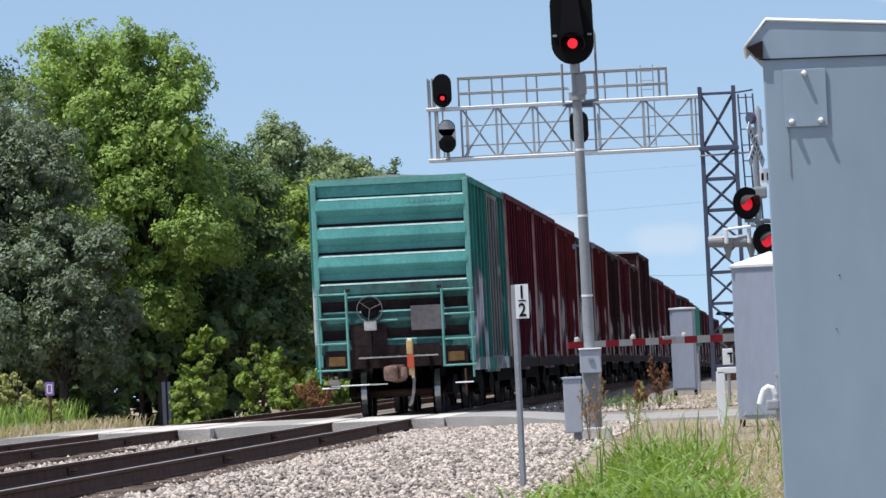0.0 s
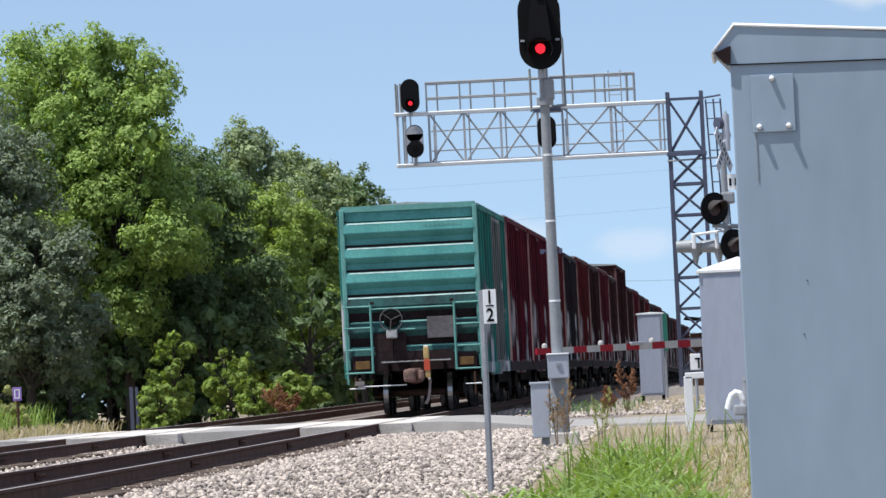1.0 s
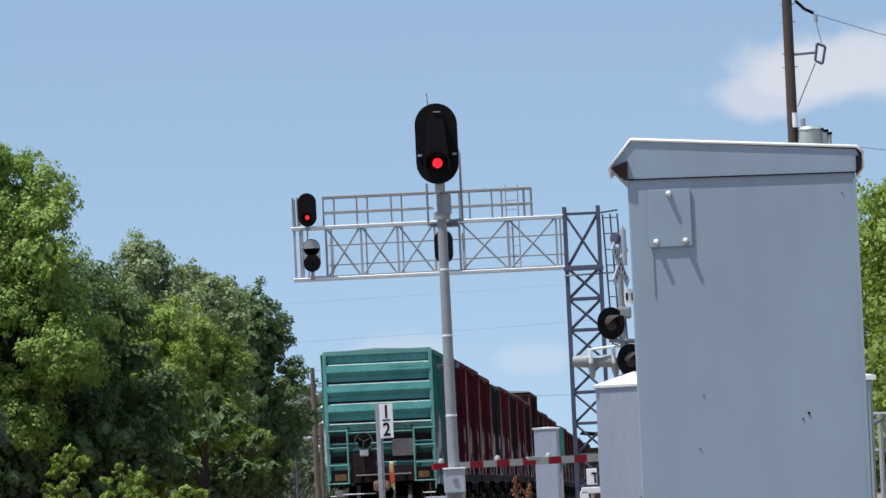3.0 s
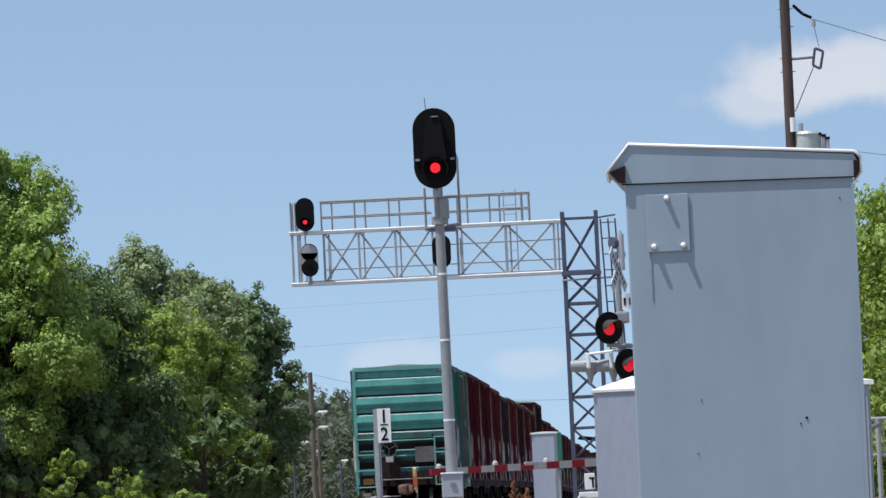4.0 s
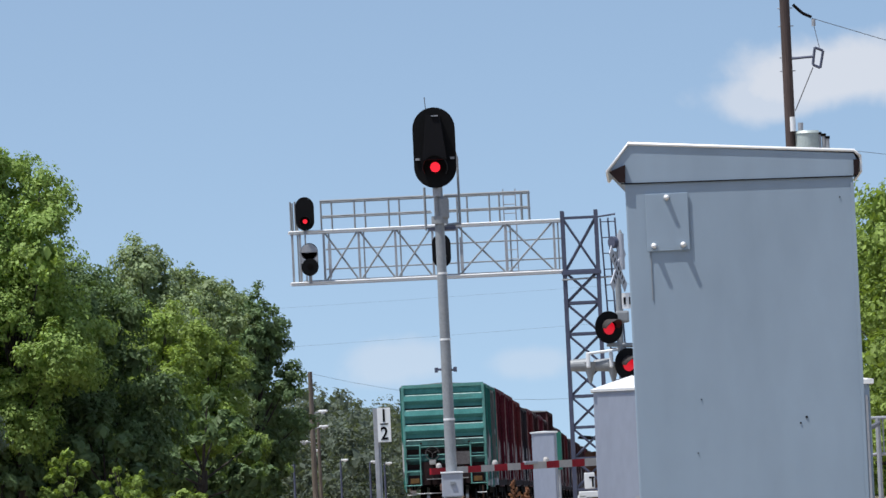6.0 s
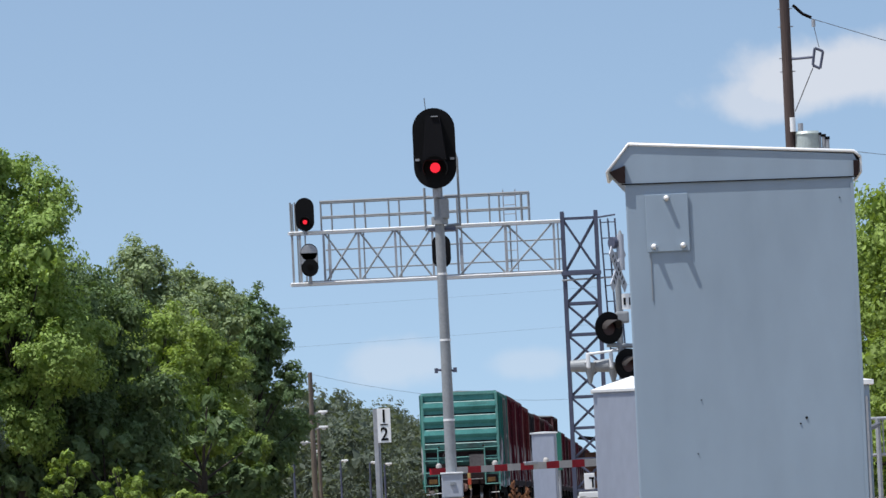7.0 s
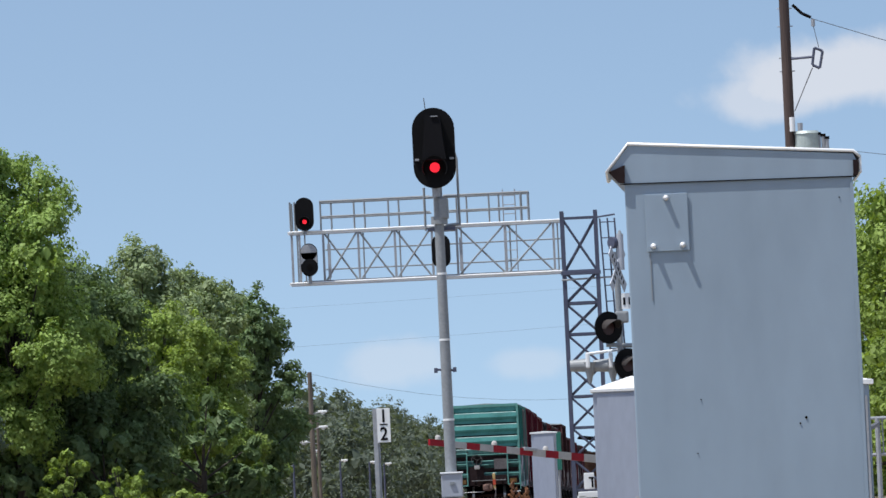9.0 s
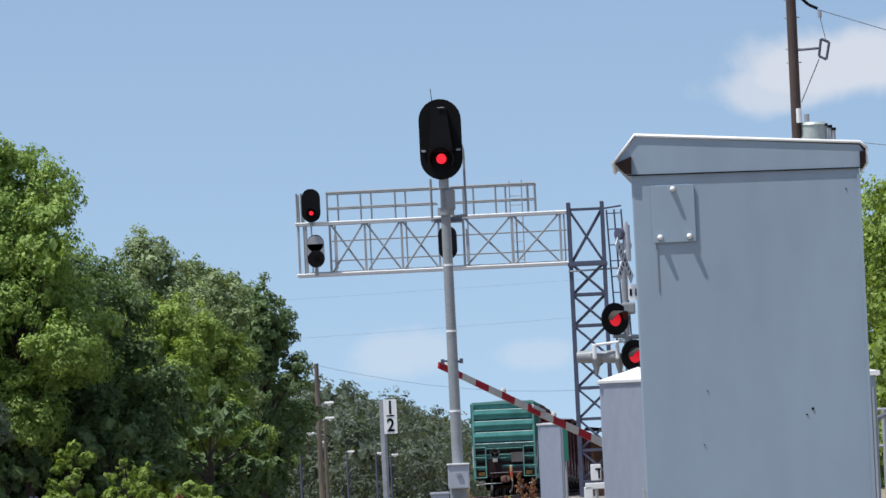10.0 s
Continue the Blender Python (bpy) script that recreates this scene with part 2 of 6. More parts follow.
M = {
    "soil": material("soil", (0.27, 0.225, 0.175), 0.95, spec=0.08, vary=0.4, scale=1.3, fine=9, bump=0.6, second=(0.19, 0.165, 0.11)),
    "ballast_bed": material("ballast_bed", (0.24, 0.205, 0.185), 0.95, spec=0.08, vary=0.5, scale=1.5, fine=22, bump=0.9),
    "stone": material("stone", (0.40, 0.345, 0.305), 0.9, spec=0.08, vary=0.25, scale=2, fine=60, bump=0.3, per_island=0.6),
    "asphalt": material("asphalt", (0.30, 0.29, 0.28), 0.92, spec=0.08, vary=0.25, scale=0.8, fine=50, bump=0.3),
    "concrete": material("concrete", (0.53, 0.50, 0.465), 0.9, spec=0.08, vary=0.25, scale=1.0, fine=25, bump=0.3),
    "rail": material("rail", (0.105, 0.060, 0.046), 0.85, 0.0, spec=0.08, vary=0.3, scale=3, fine=30, bump=0.2),
    "rail_head": material("rail_head", (0.42, 0.37, 0.34), 0.5, 0.5, vary=0.2, scale=4, fine=60, bump=0.05),
    "tie": material("tie", (0.13, 0.10, 0.085), 0.95, spec=0.08, vary=0.4, scale=3, fine=20, bump=0.6, stretch=(1, 8, 1), per_object=0.3),
    "galvanised": material("galvanised", (0.34, 0.355, 0.385), 0.5, 0.2, vary=0.18, scale=2, fine=25, bump=0.08),
    "mast_grey": material("mast_grey", (0.25, 0.27, 0.29), 0.55, 0.1, vary=0.15, scale=2, fine=25, bump=0.06),
    "dull_steel": material("dull_steel", (0.075, 0.085, 0.135), 0.5, 0.2, vary=0.2, scale=2, fine=25, bump=0.08),
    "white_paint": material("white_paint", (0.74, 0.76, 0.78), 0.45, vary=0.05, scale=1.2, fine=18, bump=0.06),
    # case walls: blue shade from the sky is in this colour
    "case_shade": material("case_shade", (0.255, 0.328, 0.410), 0.5, 0.0, vary=0.08, scale=1.8, fine=9, bump=0.10, stretch=(1, 1, 0.35)),
    # near-white that puts sunlight into the roofs and their edges
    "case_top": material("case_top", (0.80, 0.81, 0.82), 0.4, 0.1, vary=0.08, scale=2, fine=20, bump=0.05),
    "black": material("black", (0.005, 0.005, 0.006), 0.6, spec=0.12, vary=0.3, scale=3, fine=30, bump=0.05),
    "dark_iron": material("dark_iron", (0.007, 0.006, 0.006), 0.85, 0.0, spec=0.08, vary=0.4, scale=3, fine=25, bump=0.2),
    "brown_iron": material("brown_iron", (0.085, 0.048, 0.036), 0.85, 0.1, spec=0.08, vary=0.4, scale=3, fine=25, bump=0.2),
    "dark_rust": material("dark_rust", (0.055, 0.032, 0.026), 0.9, spec=0.1, vary=0.4, scale=6, fine=40, bump=0.2),
    # case walls with bluish shade in the colour, under case_top roofs
    "case_lilac_shade": material("case_lilac_shade", (0.33, 0.37, 0.46), 0.5, vary=0.07, scale=1.5, fine=12, bump=0.05, stretch=(1, 1, 0.3)),
    "wheel_rim": material("wheel_rim", (0.42, 0.41, 0.40), 0.3, 0.9, vary=0.2),
    "red_lamp": material("red_lamp", (0.5, 0.01, 0.015), 0.3, emit=((1.0, 0.012, 0.03), 0.85), bump=0),
    "red_lens": material("red_lens", (0.25, 0.006, 0.010), 0.35, emit=((1.0, 0.008, 0.030), 0.42), bump=0),
    "mast_visor": material("mast_visor", (0.045, 0.040, 0.040), 0.6, spec=0.3, vary=0.3, bump=0.05),
    "red_tape": material("red_tape", (0.27, 0.012, 0.022), 0.5, spec=0.08, vary=0.15, scale=3, fine=30, bump=0.02),
    "white_tape": material("white_tape", (0.42, 0.41, 0.40), 0.5, spec=0.08, vary=0.15, scale=3, fine=30, bump=0.02),
    "board_grey": material("board_grey", (0.115, 0.105, 0.110), 0.7, vary=0.3, scale=2, fine=14, bump=0.08),
    "amber_dull": material("amber_dull", (0.14, 0.070, 0.013), 0.7, vary=0.4, scale=5, fine=30, bump=0.05),
    # shaded copy of white_paint: blue-grey shade is in the colour
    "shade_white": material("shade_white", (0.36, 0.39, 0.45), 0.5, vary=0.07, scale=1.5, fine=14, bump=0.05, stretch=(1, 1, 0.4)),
    "flasher_dark": material("flasher_dark", (0.030, 0.006, 0.007), 0.4, bump=0),
    "marker_tan": material("marker_tan", (0.48, 0.33, 0.13), 0.6, vary=0.3, scale=4, fine=30, bump=0.05),
    "coupler_rust": material("coupler_rust", (0.20, 0.125, 0.105), 0.8, spec=0.2, vary=0.5, scale=5, fine=25, bump=0.3),
    "orange": material("orange", (0.55, 0.075, 0.03), 0.5, vary=0.2, bump=0.02),
    "teal_end": material("teal_end", (0.085, 0.290, 0.275), 0.6, spec=0.2, vary=0.22, scale=1.1, fine=18, bump=0.08, second=(0.055, 0.215, 0.205)),
    "teal_trim": material("teal_trim", (0.11, 0.31, 0.28), 0.5, vary=0.2, scale=2, fine=20, bump=0.05),
    "teal_dark": material("teal_dark", (0.030, 0.095, 0.092), 0.75, spec=0.15, vary=0.4, scale=1.6, fine=9, bump=0.1, second=(0.026, 0.045, 0.046)),
    # pale teal that paints the sunlit line on the rib crests
    "crest_light": material("crest_light", (0.36, 0.52, 0.50), 0.6, vary=0.3, scale=6, fine=30, bump=0.05),
    # brown-black; also stands in for shade above the ribs, in eaves and door gaps
    "brown_black": material("brown_black", (0.028, 0.019, 0.020), 0.9, spec=0.08, vary=0.4, scale=2, fine=12, bump=0.2),
    "teal_side": car_paint("teal_side", (0.030, 0.20, 0.165), (0.03, 0.12, 0.11), (0.50, 0.48, 0.52), (0.035, 0.045, 0.045), high=2.9),
    "maroon": car_paint("maroon", (0.105, 0.009, 0.020), (0.050, 0.007, 0.014), (0.36, 0.33, 0.34), (0.030, 0.010, 0.010), high=2.75),
    "oxide": car_paint("oxide", (0.125, 0.013, 0.018), (0.058, 0.010, 0.011), (0.36, 0.33, 0.34), (0.035, 0.014, 0.012), high=2.75),
    "umber": car_paint("umber", (0.040, 0.012, 0.013), (0.024, 0.009, 0.010), (0.42, 0.40, 0.40), (0.018, 0.010, 0.010), high=2.3),
    "slate": car_paint("slate", (0.022, 0.030, 0.038), (0.030, 0.012, 0.014), (0.50, 0.49, 0.50), (0.014, 0.010, 0.010), high=2.75),
    # paler, worn post colour that holds the light on the car corners
    "lit_post": material("lit_post", (0.25, 0.18, 0.18), 0.85, spec=0.08, vary=0.4, scale=1.5, fine=12, bump=0.1, stretch=(1, 1, 0.2), second=(0.12, 0.05, 0.05)),
    "door_grey": car_paint("door_grey", (0.20, 0.21, 0.20), (0.10, 0.12, 0.12), (0.55, 0.55, 0.56), (0.05, 0.05, 0.05), high=2.9),
    "roof_metal": material("roof_metal", (0.42, 0.42, 0.41), 0.5, 0.5, vary=0.3, scale=1, fine=12, bump=0.1),
    "grey_end": material("grey_end", (0.23, 0.20, 0.19), 0.7, vary=0.25, scale=1, fine=12, bump=0.1),
    "bark": material("bark", (0.055, 0.045, 0.038), 0.95, vary=0.4, scale=2, fine=14, bump=0.8, stretch=(1, 1, 0.25)),
    "pole_wood": material("pole_wood", (0.070, 0.048, 0.044), 0.9, vary=0.35, scale=3, fine=30, bump=0.5, stretch=(1, 1, 0.08)),
    "old_pole": material("old_pole", (0.20, 0.17, 0.145), 0.95, spec=0.1, vary=0.4, scale=2, fine=14, bump=0.6, stretch=(1, 1, 0.1)),
    "leaf_a": leaf_material("leaf_a", (0.245, 0.350, 0.098)),
    "leaf_b": leaf_material("leaf_b", (0.125, 0.190, 0.085)),
    "leaf_c": leaf_material("leaf_c", (0.225, 0.310, 0.080)),
    "leaf_grey": leaf_material("leaf_grey", (0.145, 0.188, 0.122), 0.35),
    # far leaves: distance haze is mixed into the green
    "leaf_haze": leaf_material("leaf_haze", (0.110, 0.138, 0.108)),
    "leaf_lime": leaf_material("leaf_lime", (0.25, 0.345, 0.085)),
    "straw_brown": leaf_material("straw_brown", (0.36, 0.25, 0.16)),
    "weed_pale": leaf_material("weed_pale", (0.36, 0.37, 0.16)),
    "grass": leaf_material("grass", (0.175, 0.270, 0.065)),
    "straw": leaf_material("straw", (0.37, 0.32, 0.235)),
    "rust_weed": leaf_material("rust_weed", (0.31, 0.155, 0.095)),
    "leaf_mid": leaf_material("leaf_mid", (0.225, 0.290, 0.155)),
    "green_sheet": material("green_sheet", (0.012, 0.14, 0.105), 0.5, vary=0.15, bump=0.03),
    "violet": material("violet", (0.24, 0.14, 0.45), 0.5, vary=0.1, bump=0.02),
    "ink": material("ink", (0.008, 0.008, 0.010), 0.8, spec=0.1, vary=0.1, bump=0),
    "transformer": material("transformer", (0.40, 0.46, 0.45), 0.5, 0.2, vary=0.15, scale=3, fine=20, bump=0.05),
    "lamp_glass": material("lamp_glass", (0.85, 0.86, 0.86), 0.25, bump=0),
    "wire": material("wire", (0.10, 0.10, 0.11), 0.6, bump=0),
}


# ---- building blocks ----
def box(bm, c, s, rz=0.0, bevel=0.0, m=None):
    mat = Matrix.Translation(c) @ Matrix.Rotation(radians(rz), 4, "Z") @ Matrix.Diagonal((*s, 1))
    if m is not None:
        mat = m @ mat
    r = bmesh.ops.create_cube(bm, size=1, matrix=mat)
    if bevel:
        edges = list({e for v in r["verts"] for e in v.link_edges})
        bmesh.ops.bevel(bm, geom=edges, offset=bevel, segments=2, affect="EDGES", profile=0.6)


def tube(bm, a, b, r, r2=None, seg=10, caps=True):
    a, b = Vector(a), Vector(b)
    d = b - a
    m = Matrix.Translation((a + b) / 2) @ d.to_track_quat("Z", "Y").to_matrix().to_4x4()
    bmesh.ops.create_cone(bm, cap_ends=caps, segments=seg, radius1=r, radius2=r if r2 is None else r2, depth=d.length, matrix=m)


def sweep(bm, pts, r, seg=8):
    """One bent round bar along the points."""
    pts = [Vector(p) for p in pts]
    rings = []
    for i, p in enumerate(pts):
        d = (pts[min(i + 1, len(pts) - 1)] - pts[max(i - 1, 0)]).normalized()
        q = d.to_track_quat("Z", "Y")
        rings.append([bm.verts.new(p + q @ Vector((r * math.cos(2 * math.pi * k / seg), r * math.sin(2 * math.pi * k / seg), 0))) for k in range(seg)])
    for a, b in zip(rings, rings[1:]):
        for k in range(seg):
            bm.faces.new((a[k], a[(k + 1) % seg], b[(k + 1) % seg], b[k]))
    bm.faces.new(rings[0][::-1]), bm.faces.new(rings[-1])


def prism(bm, outline, y0, y1, m=None):
    """Extrudes an outline in x and z from y0 to y1."""
    front = [bm.verts.new((x, y0, z)) for x, z in outline]
    back = [bm.verts.new((x, y1, z)) for x, z in outline]
    k = len(outline)
    bm.faces.new(front), bm.faces.new(back[::-1])
    for i in range(k):
        bm.faces.new((front[i], back[i], back[(i + 1) % k], front[(i + 1) % k]))
    if m is not None:
        bmesh.ops.transform(bm, matrix=m, verts=front + back)


def finish(bm, name, mat, smooth=False):
    bmesh.ops.recalc_face_normals(bm, faces=bm.faces)
    me = bpy.data.meshes.new(name)
    bm.to_mesh(me)
    bm.free()
    me.materials.append(M[mat] if isinstance(mat, str) else mat)
    if smooth:
        for p in me.polygons:
            p.use_smooth = True
    return me


def part(name, bm, mat, parent, label="", smooth=False):
    ob = new(name, finish(bm, name, mat, smooth))
    ob.parent = parent
    return tagged(ob, label)


def thing(name, label, category, at=(0, 0, 0), rz=0.0, group="", kind=""):
    ob = new(name)
    ob.empty_display_size = 0.2
    ob.matrix_basis = pose(*at, 0, 0, rz)
    return tagged(ob, label, category, group, kind)


def single(name, bm, mat, label, category, at=(0, 0, 0), group="", kind="", smooth=False):
    ob = new(name, finish(bm, name, mat, smooth))
    ob.location = at
    return tagged(ob, label, category, group, kind)


def p_box(name, c, s, mat, parent, label="", bevel=0.0, rz=0.0):
    bm = bmesh.new()
    box(bm, c, s, rz, bevel)
    return part(name, bm, mat, parent, label)


def p_tube(name, a, b, r, mat, parent, label="", r2=None, seg=10):
    bm = bmesh.new()
    tube(bm, a, b, r, r2, seg)
    return part(name, bm, mat, parent, label, smooth=False)


def sheet(name, verts, faces, mat):
    me = bpy.data.meshes.new(name)
    me.from_pydata(verts, [], faces)
    me.materials.append(M[mat])
    me.update()
    return me


def smoothstep(a, b, x):
    t = min(1.0, max(0.0, (x - a) / (b - a)))
    return t * t * (3 - 2 * t)


def grade(y):
    """The line falls away gently past the signal bridge."""
    return -0.18 * max(0.0, (y - 205) / 145) ** 2 if y < 500 else -0.745 - (y - 500) * 0.0025


TRACK_A, TRACK_B = -8.105, -12.55
ROAD = [(60, 112), (12, 124), (0, 130), (-7, 135), (-16, 136), (-30, 138), (-70, 146)]
ROAD_HALF = 7.0


def road_y(x):
    for (x0, y0), (x1, y1) in zip(ROAD, ROAD[1:]):
        if x1 <= x <= x0:
            return y0 + (y1 - y0) * (x0 - x) / (x0 - x1)
    return 112 if x > 0 else 146


def ground_z(x, y):
    z = -0.55 + 0.33 * smoothstep(60, 100, y)
    if x < -14:
        z = -0.30 - 0.25 * smoothstep(-15, -20, x)
    bed = smoothstep(-5.0, -6.7, x) * smoothstep(-16.2, -14.4, x)
    z = z + (-0.24 - z) * bed
    d = abs(y - road_y(x))
    z = z + (-0.30 - z) * (1 - smoothstep(ROAD_HALF, ROAD_HALF + 3, d)) * (1 - bed)
    z += grade(y)
    z += 0.03 * noise.noise(Vector((x * 0.7, y * 0.25, 0))) * (1 - bed)
    return z


# ---- ground, track, road ----
def build_ground():
    xs = [-1500, -500, -200, -90, -50, -34, -26] + [-22 + 0.5 * i for i in range(53)] + [6, 9, 15, 30, 60, 150, 400, 1500]
    ys = [-300, -60, -10, 10, 25, 40, 50] + [56 + 1.5 * i for i in range(90)] + [200, 220, 250, 300, 360, 430, 520, 700, 1000, 1800, 3500]
    verts = [(x, y, ground_z(x, y)) for y in ys for x in xs]
    k = len(xs)
    faces = [(j * k + i, j * k + i + 1, (j + 1) * k + i + 1, (j + 1) * k + i) for j in range(len(ys) - 1) for i in range(k - 1)]
    ob = new("ground", sheet("ground", verts, faces, "soil"))
    ob.data.materials.append(M["ballast_bed"])
    for p in ob.data.polygons:
        p.use_smooth = True
        c = p.center
        if -15.6 < c.x < -3.1 and abs(c.y - road_y(c.x)) > ROAD_HALF - 1:
            p.material_index = 1
    return tagged(ob, "dry weedy soil and ballast bed beside the railway", "ground", kind="structure")


build_ground()


def build_road():
    verts, faces = [], []
    pts = []
    for (x0, y0), (x1, y1) in zip(ROAD, ROAD[1:]):
        k = 14
        pts += [(x0 + (x1 - x0) * i / k, y0 + (y1 - y0) * i / k) for i in range(k)]
    for x, y in pts:
        rise = smoothstep(-3.5, -6.2, x) * smoothstep(-17, -15, x)
        z = -0.20 + 0.19 * rise
        for w in (-ROAD_HALF - 0.05, -ROAD_HALF, 0, ROAD_HALF, ROAD_HALF + 0.05):
            verts.append((x, y + w, z - (0.30 if abs(w) > ROAD_HALF else 0)))
    n = len(pts)
    for i in range(n - 1):
        for j in range(4):
            faces.append((i * 5 + j, i * 5 + j + 1, i * 5 + 6 + j, i * 5 + 5 + j))
    ob = new("road", sheet("road", verts, faces, "asphalt"))
    return tagged(ob, "sun-bleached grey asphalt road over the level crossing", "road", kind="structure")


build_road()


def rail_mesh(x, y0, y1, head):
    """A flat-bottomed rail: foot, web and head; or its worn running strip alone."""
    o = [(-0.076, -0.18), (0.076, -0.18), (0.076, -0.168), (0.016, -0.15), (0.010, -0.05), (0.036, -0.035), (0.036, -0.003), (-0.036, -0.003), (-0.036, -0.035), (-0.010, -0.05),
         (-0.016, -0.15), (-0.076, -0.168)]
    if head:
        o = [(-0.026, -0.004), (0.026, -0.004), (0.022, 0.0), (-0.022, 0.0)]
    ys = [y0]
    while ys[-1] < y1:
        ys.append(ys[-1] + (8 if ys[-1] < 240 else 25))
    verts = [(x + a, y, b + grade(y)) for y in ys for a, b in o]
    k = len(o)
    faces = [(j * k + i, j * k + (i + 1) % k, (j + 1) * k + (i + 1) % k, (j + 1) * k + i) for j in range(len(ys) - 1) for i in range(k)]
    faces.append(tuple(range(k))[::-1])
    return verts, faces


def build_track(x):
    t = thing("railway_track", "rusty steel rails on weathered timber ties in pale ballast", "railway track", group="main line tracks")
    for s in (-0.755, 0.755):
        r = new("rail", sheet("rail", *rail_mesh(x + s, 30, 900, False), "rail"))
        r.parent = t
        h = new("running_surface", sheet("running_surface", *rail_mesh(x + s, 30, 900, True), "rail_head"))
        h.parent = r
        tagged(h, "bright worn running surface")
        for y in (84.0, 101.5, 116.0):
            bm = bmesh.new()
            box(bm, (x + s + 0.03, y + 3 * s, -0.10), (0.025, 0.75, 0.09), bevel=0.006)
            j = part("joint_bar", bm, "brown_iron", r, "rusty rail joint bar")
            for k in range(4):
                p_tube("joint_bolt", (x + s + 0.03, y + 3 * s - 0.27 + 0.18 * k, -0.10), (x + s + 0.075, y + 3 * s - 0.27 + 0.18 * k, -0.10), 0.016, "brown_iron", r, seg=6)
    bm = bmesh.new()
    box(bm, (0, 0, 0), (2.6, 0.23, 0.18), bevel=0.012)
    me = finish(bm, "tie", "tie")
    for i in range(130):
        y = 42 + 0.56 * i
        o = new("tie", me)
        o.parent = t
        o.location = (x + random.uniform(-0.03, 0.03), y, -0.275 + random.uniform(-0.01, 0.008))
        o.rotation_euler = (0, 0, random.uniform(-0.015, 0.015))
    return t


build_track(TRACK_A)
build_track(TRACK_B)


def build_panels():
    """Precast crossing panels between and beside the rails."""
    road = bpy.data.objects["road"]
    shapes = {}
    for w in (1.34, 0.62):
        bm = bmesh.new()
        box(bm, (0, 0, 0), (w, 2.36, 0.26), bevel=0.012)
        shapes[w] = finish(bm, "crossing_panel", "concrete")
    for x in (TRACK_A, TRACK_B):
        for i in range(6):
            for dx, w in ((0, 1.34), (-1.13, 0.62), (1.13, 0.62)):
                o = new("crossing_panel", shapes[w])
                o.parent = road
                o.location = (x + dx, 128.6 + 2.385 * i + 0.25 * (dx != 0), -0.132 + random.uniform(-0.004, 0.003))


build_panels()


# ---- freight cars ----
def truck(parent, y):
    """A two-axle truck: side frames, bolster, axles, wheels."""
    for s in (-1, 1):
        bm = bmesh.new()
        prism(bm, [(-1.25, 0.42), (-1.25, 0.62), (-0.55, 0.80), (0.55, 0.80), (1.25, 0.62), (1.25, 0.42), (0.95, 0.42), (0.45, 0.30), (-0.45, 0.30), (-0.95, 0.42)],
              -0.07, 0.07, pose(s * 1.0, y, 0, 0, 0, 90))
        part("side_frame", bm, "dark_iron", parent)
    p_box("bolster", (0, y, 0.62), (2.0, 0.35, 0.3), "dark_iron", parent)
    for a in (-0.89, 0.89):
        p_tube("axle", (-1.05, y + a, 0.46), (1.05, y + a, 0.46), 0.08, "brown_iron", parent)
        for s in (-1, 1):
            bm = bmesh.new()
            tube(bm, (s * 0.69, y + a, 0.46), (s * 0.83, y + a, 0.46), 0.46, seg=28)
            tube(bm, (s * 0.66, y + a, 0.46), (s * 0.69, y + a, 0.46), 0.49, seg=28)
            w = part("wheel", bm, "dark_iron", parent)
            bm = bmesh.new()
            tube(bm, (s * 0.70, y + a, 0.46), (s * 0.815, y + a, 0.46), 0.463, seg=28, caps=False)
            part("tread", bm, "wheel_rim", w, "polished steel tread")


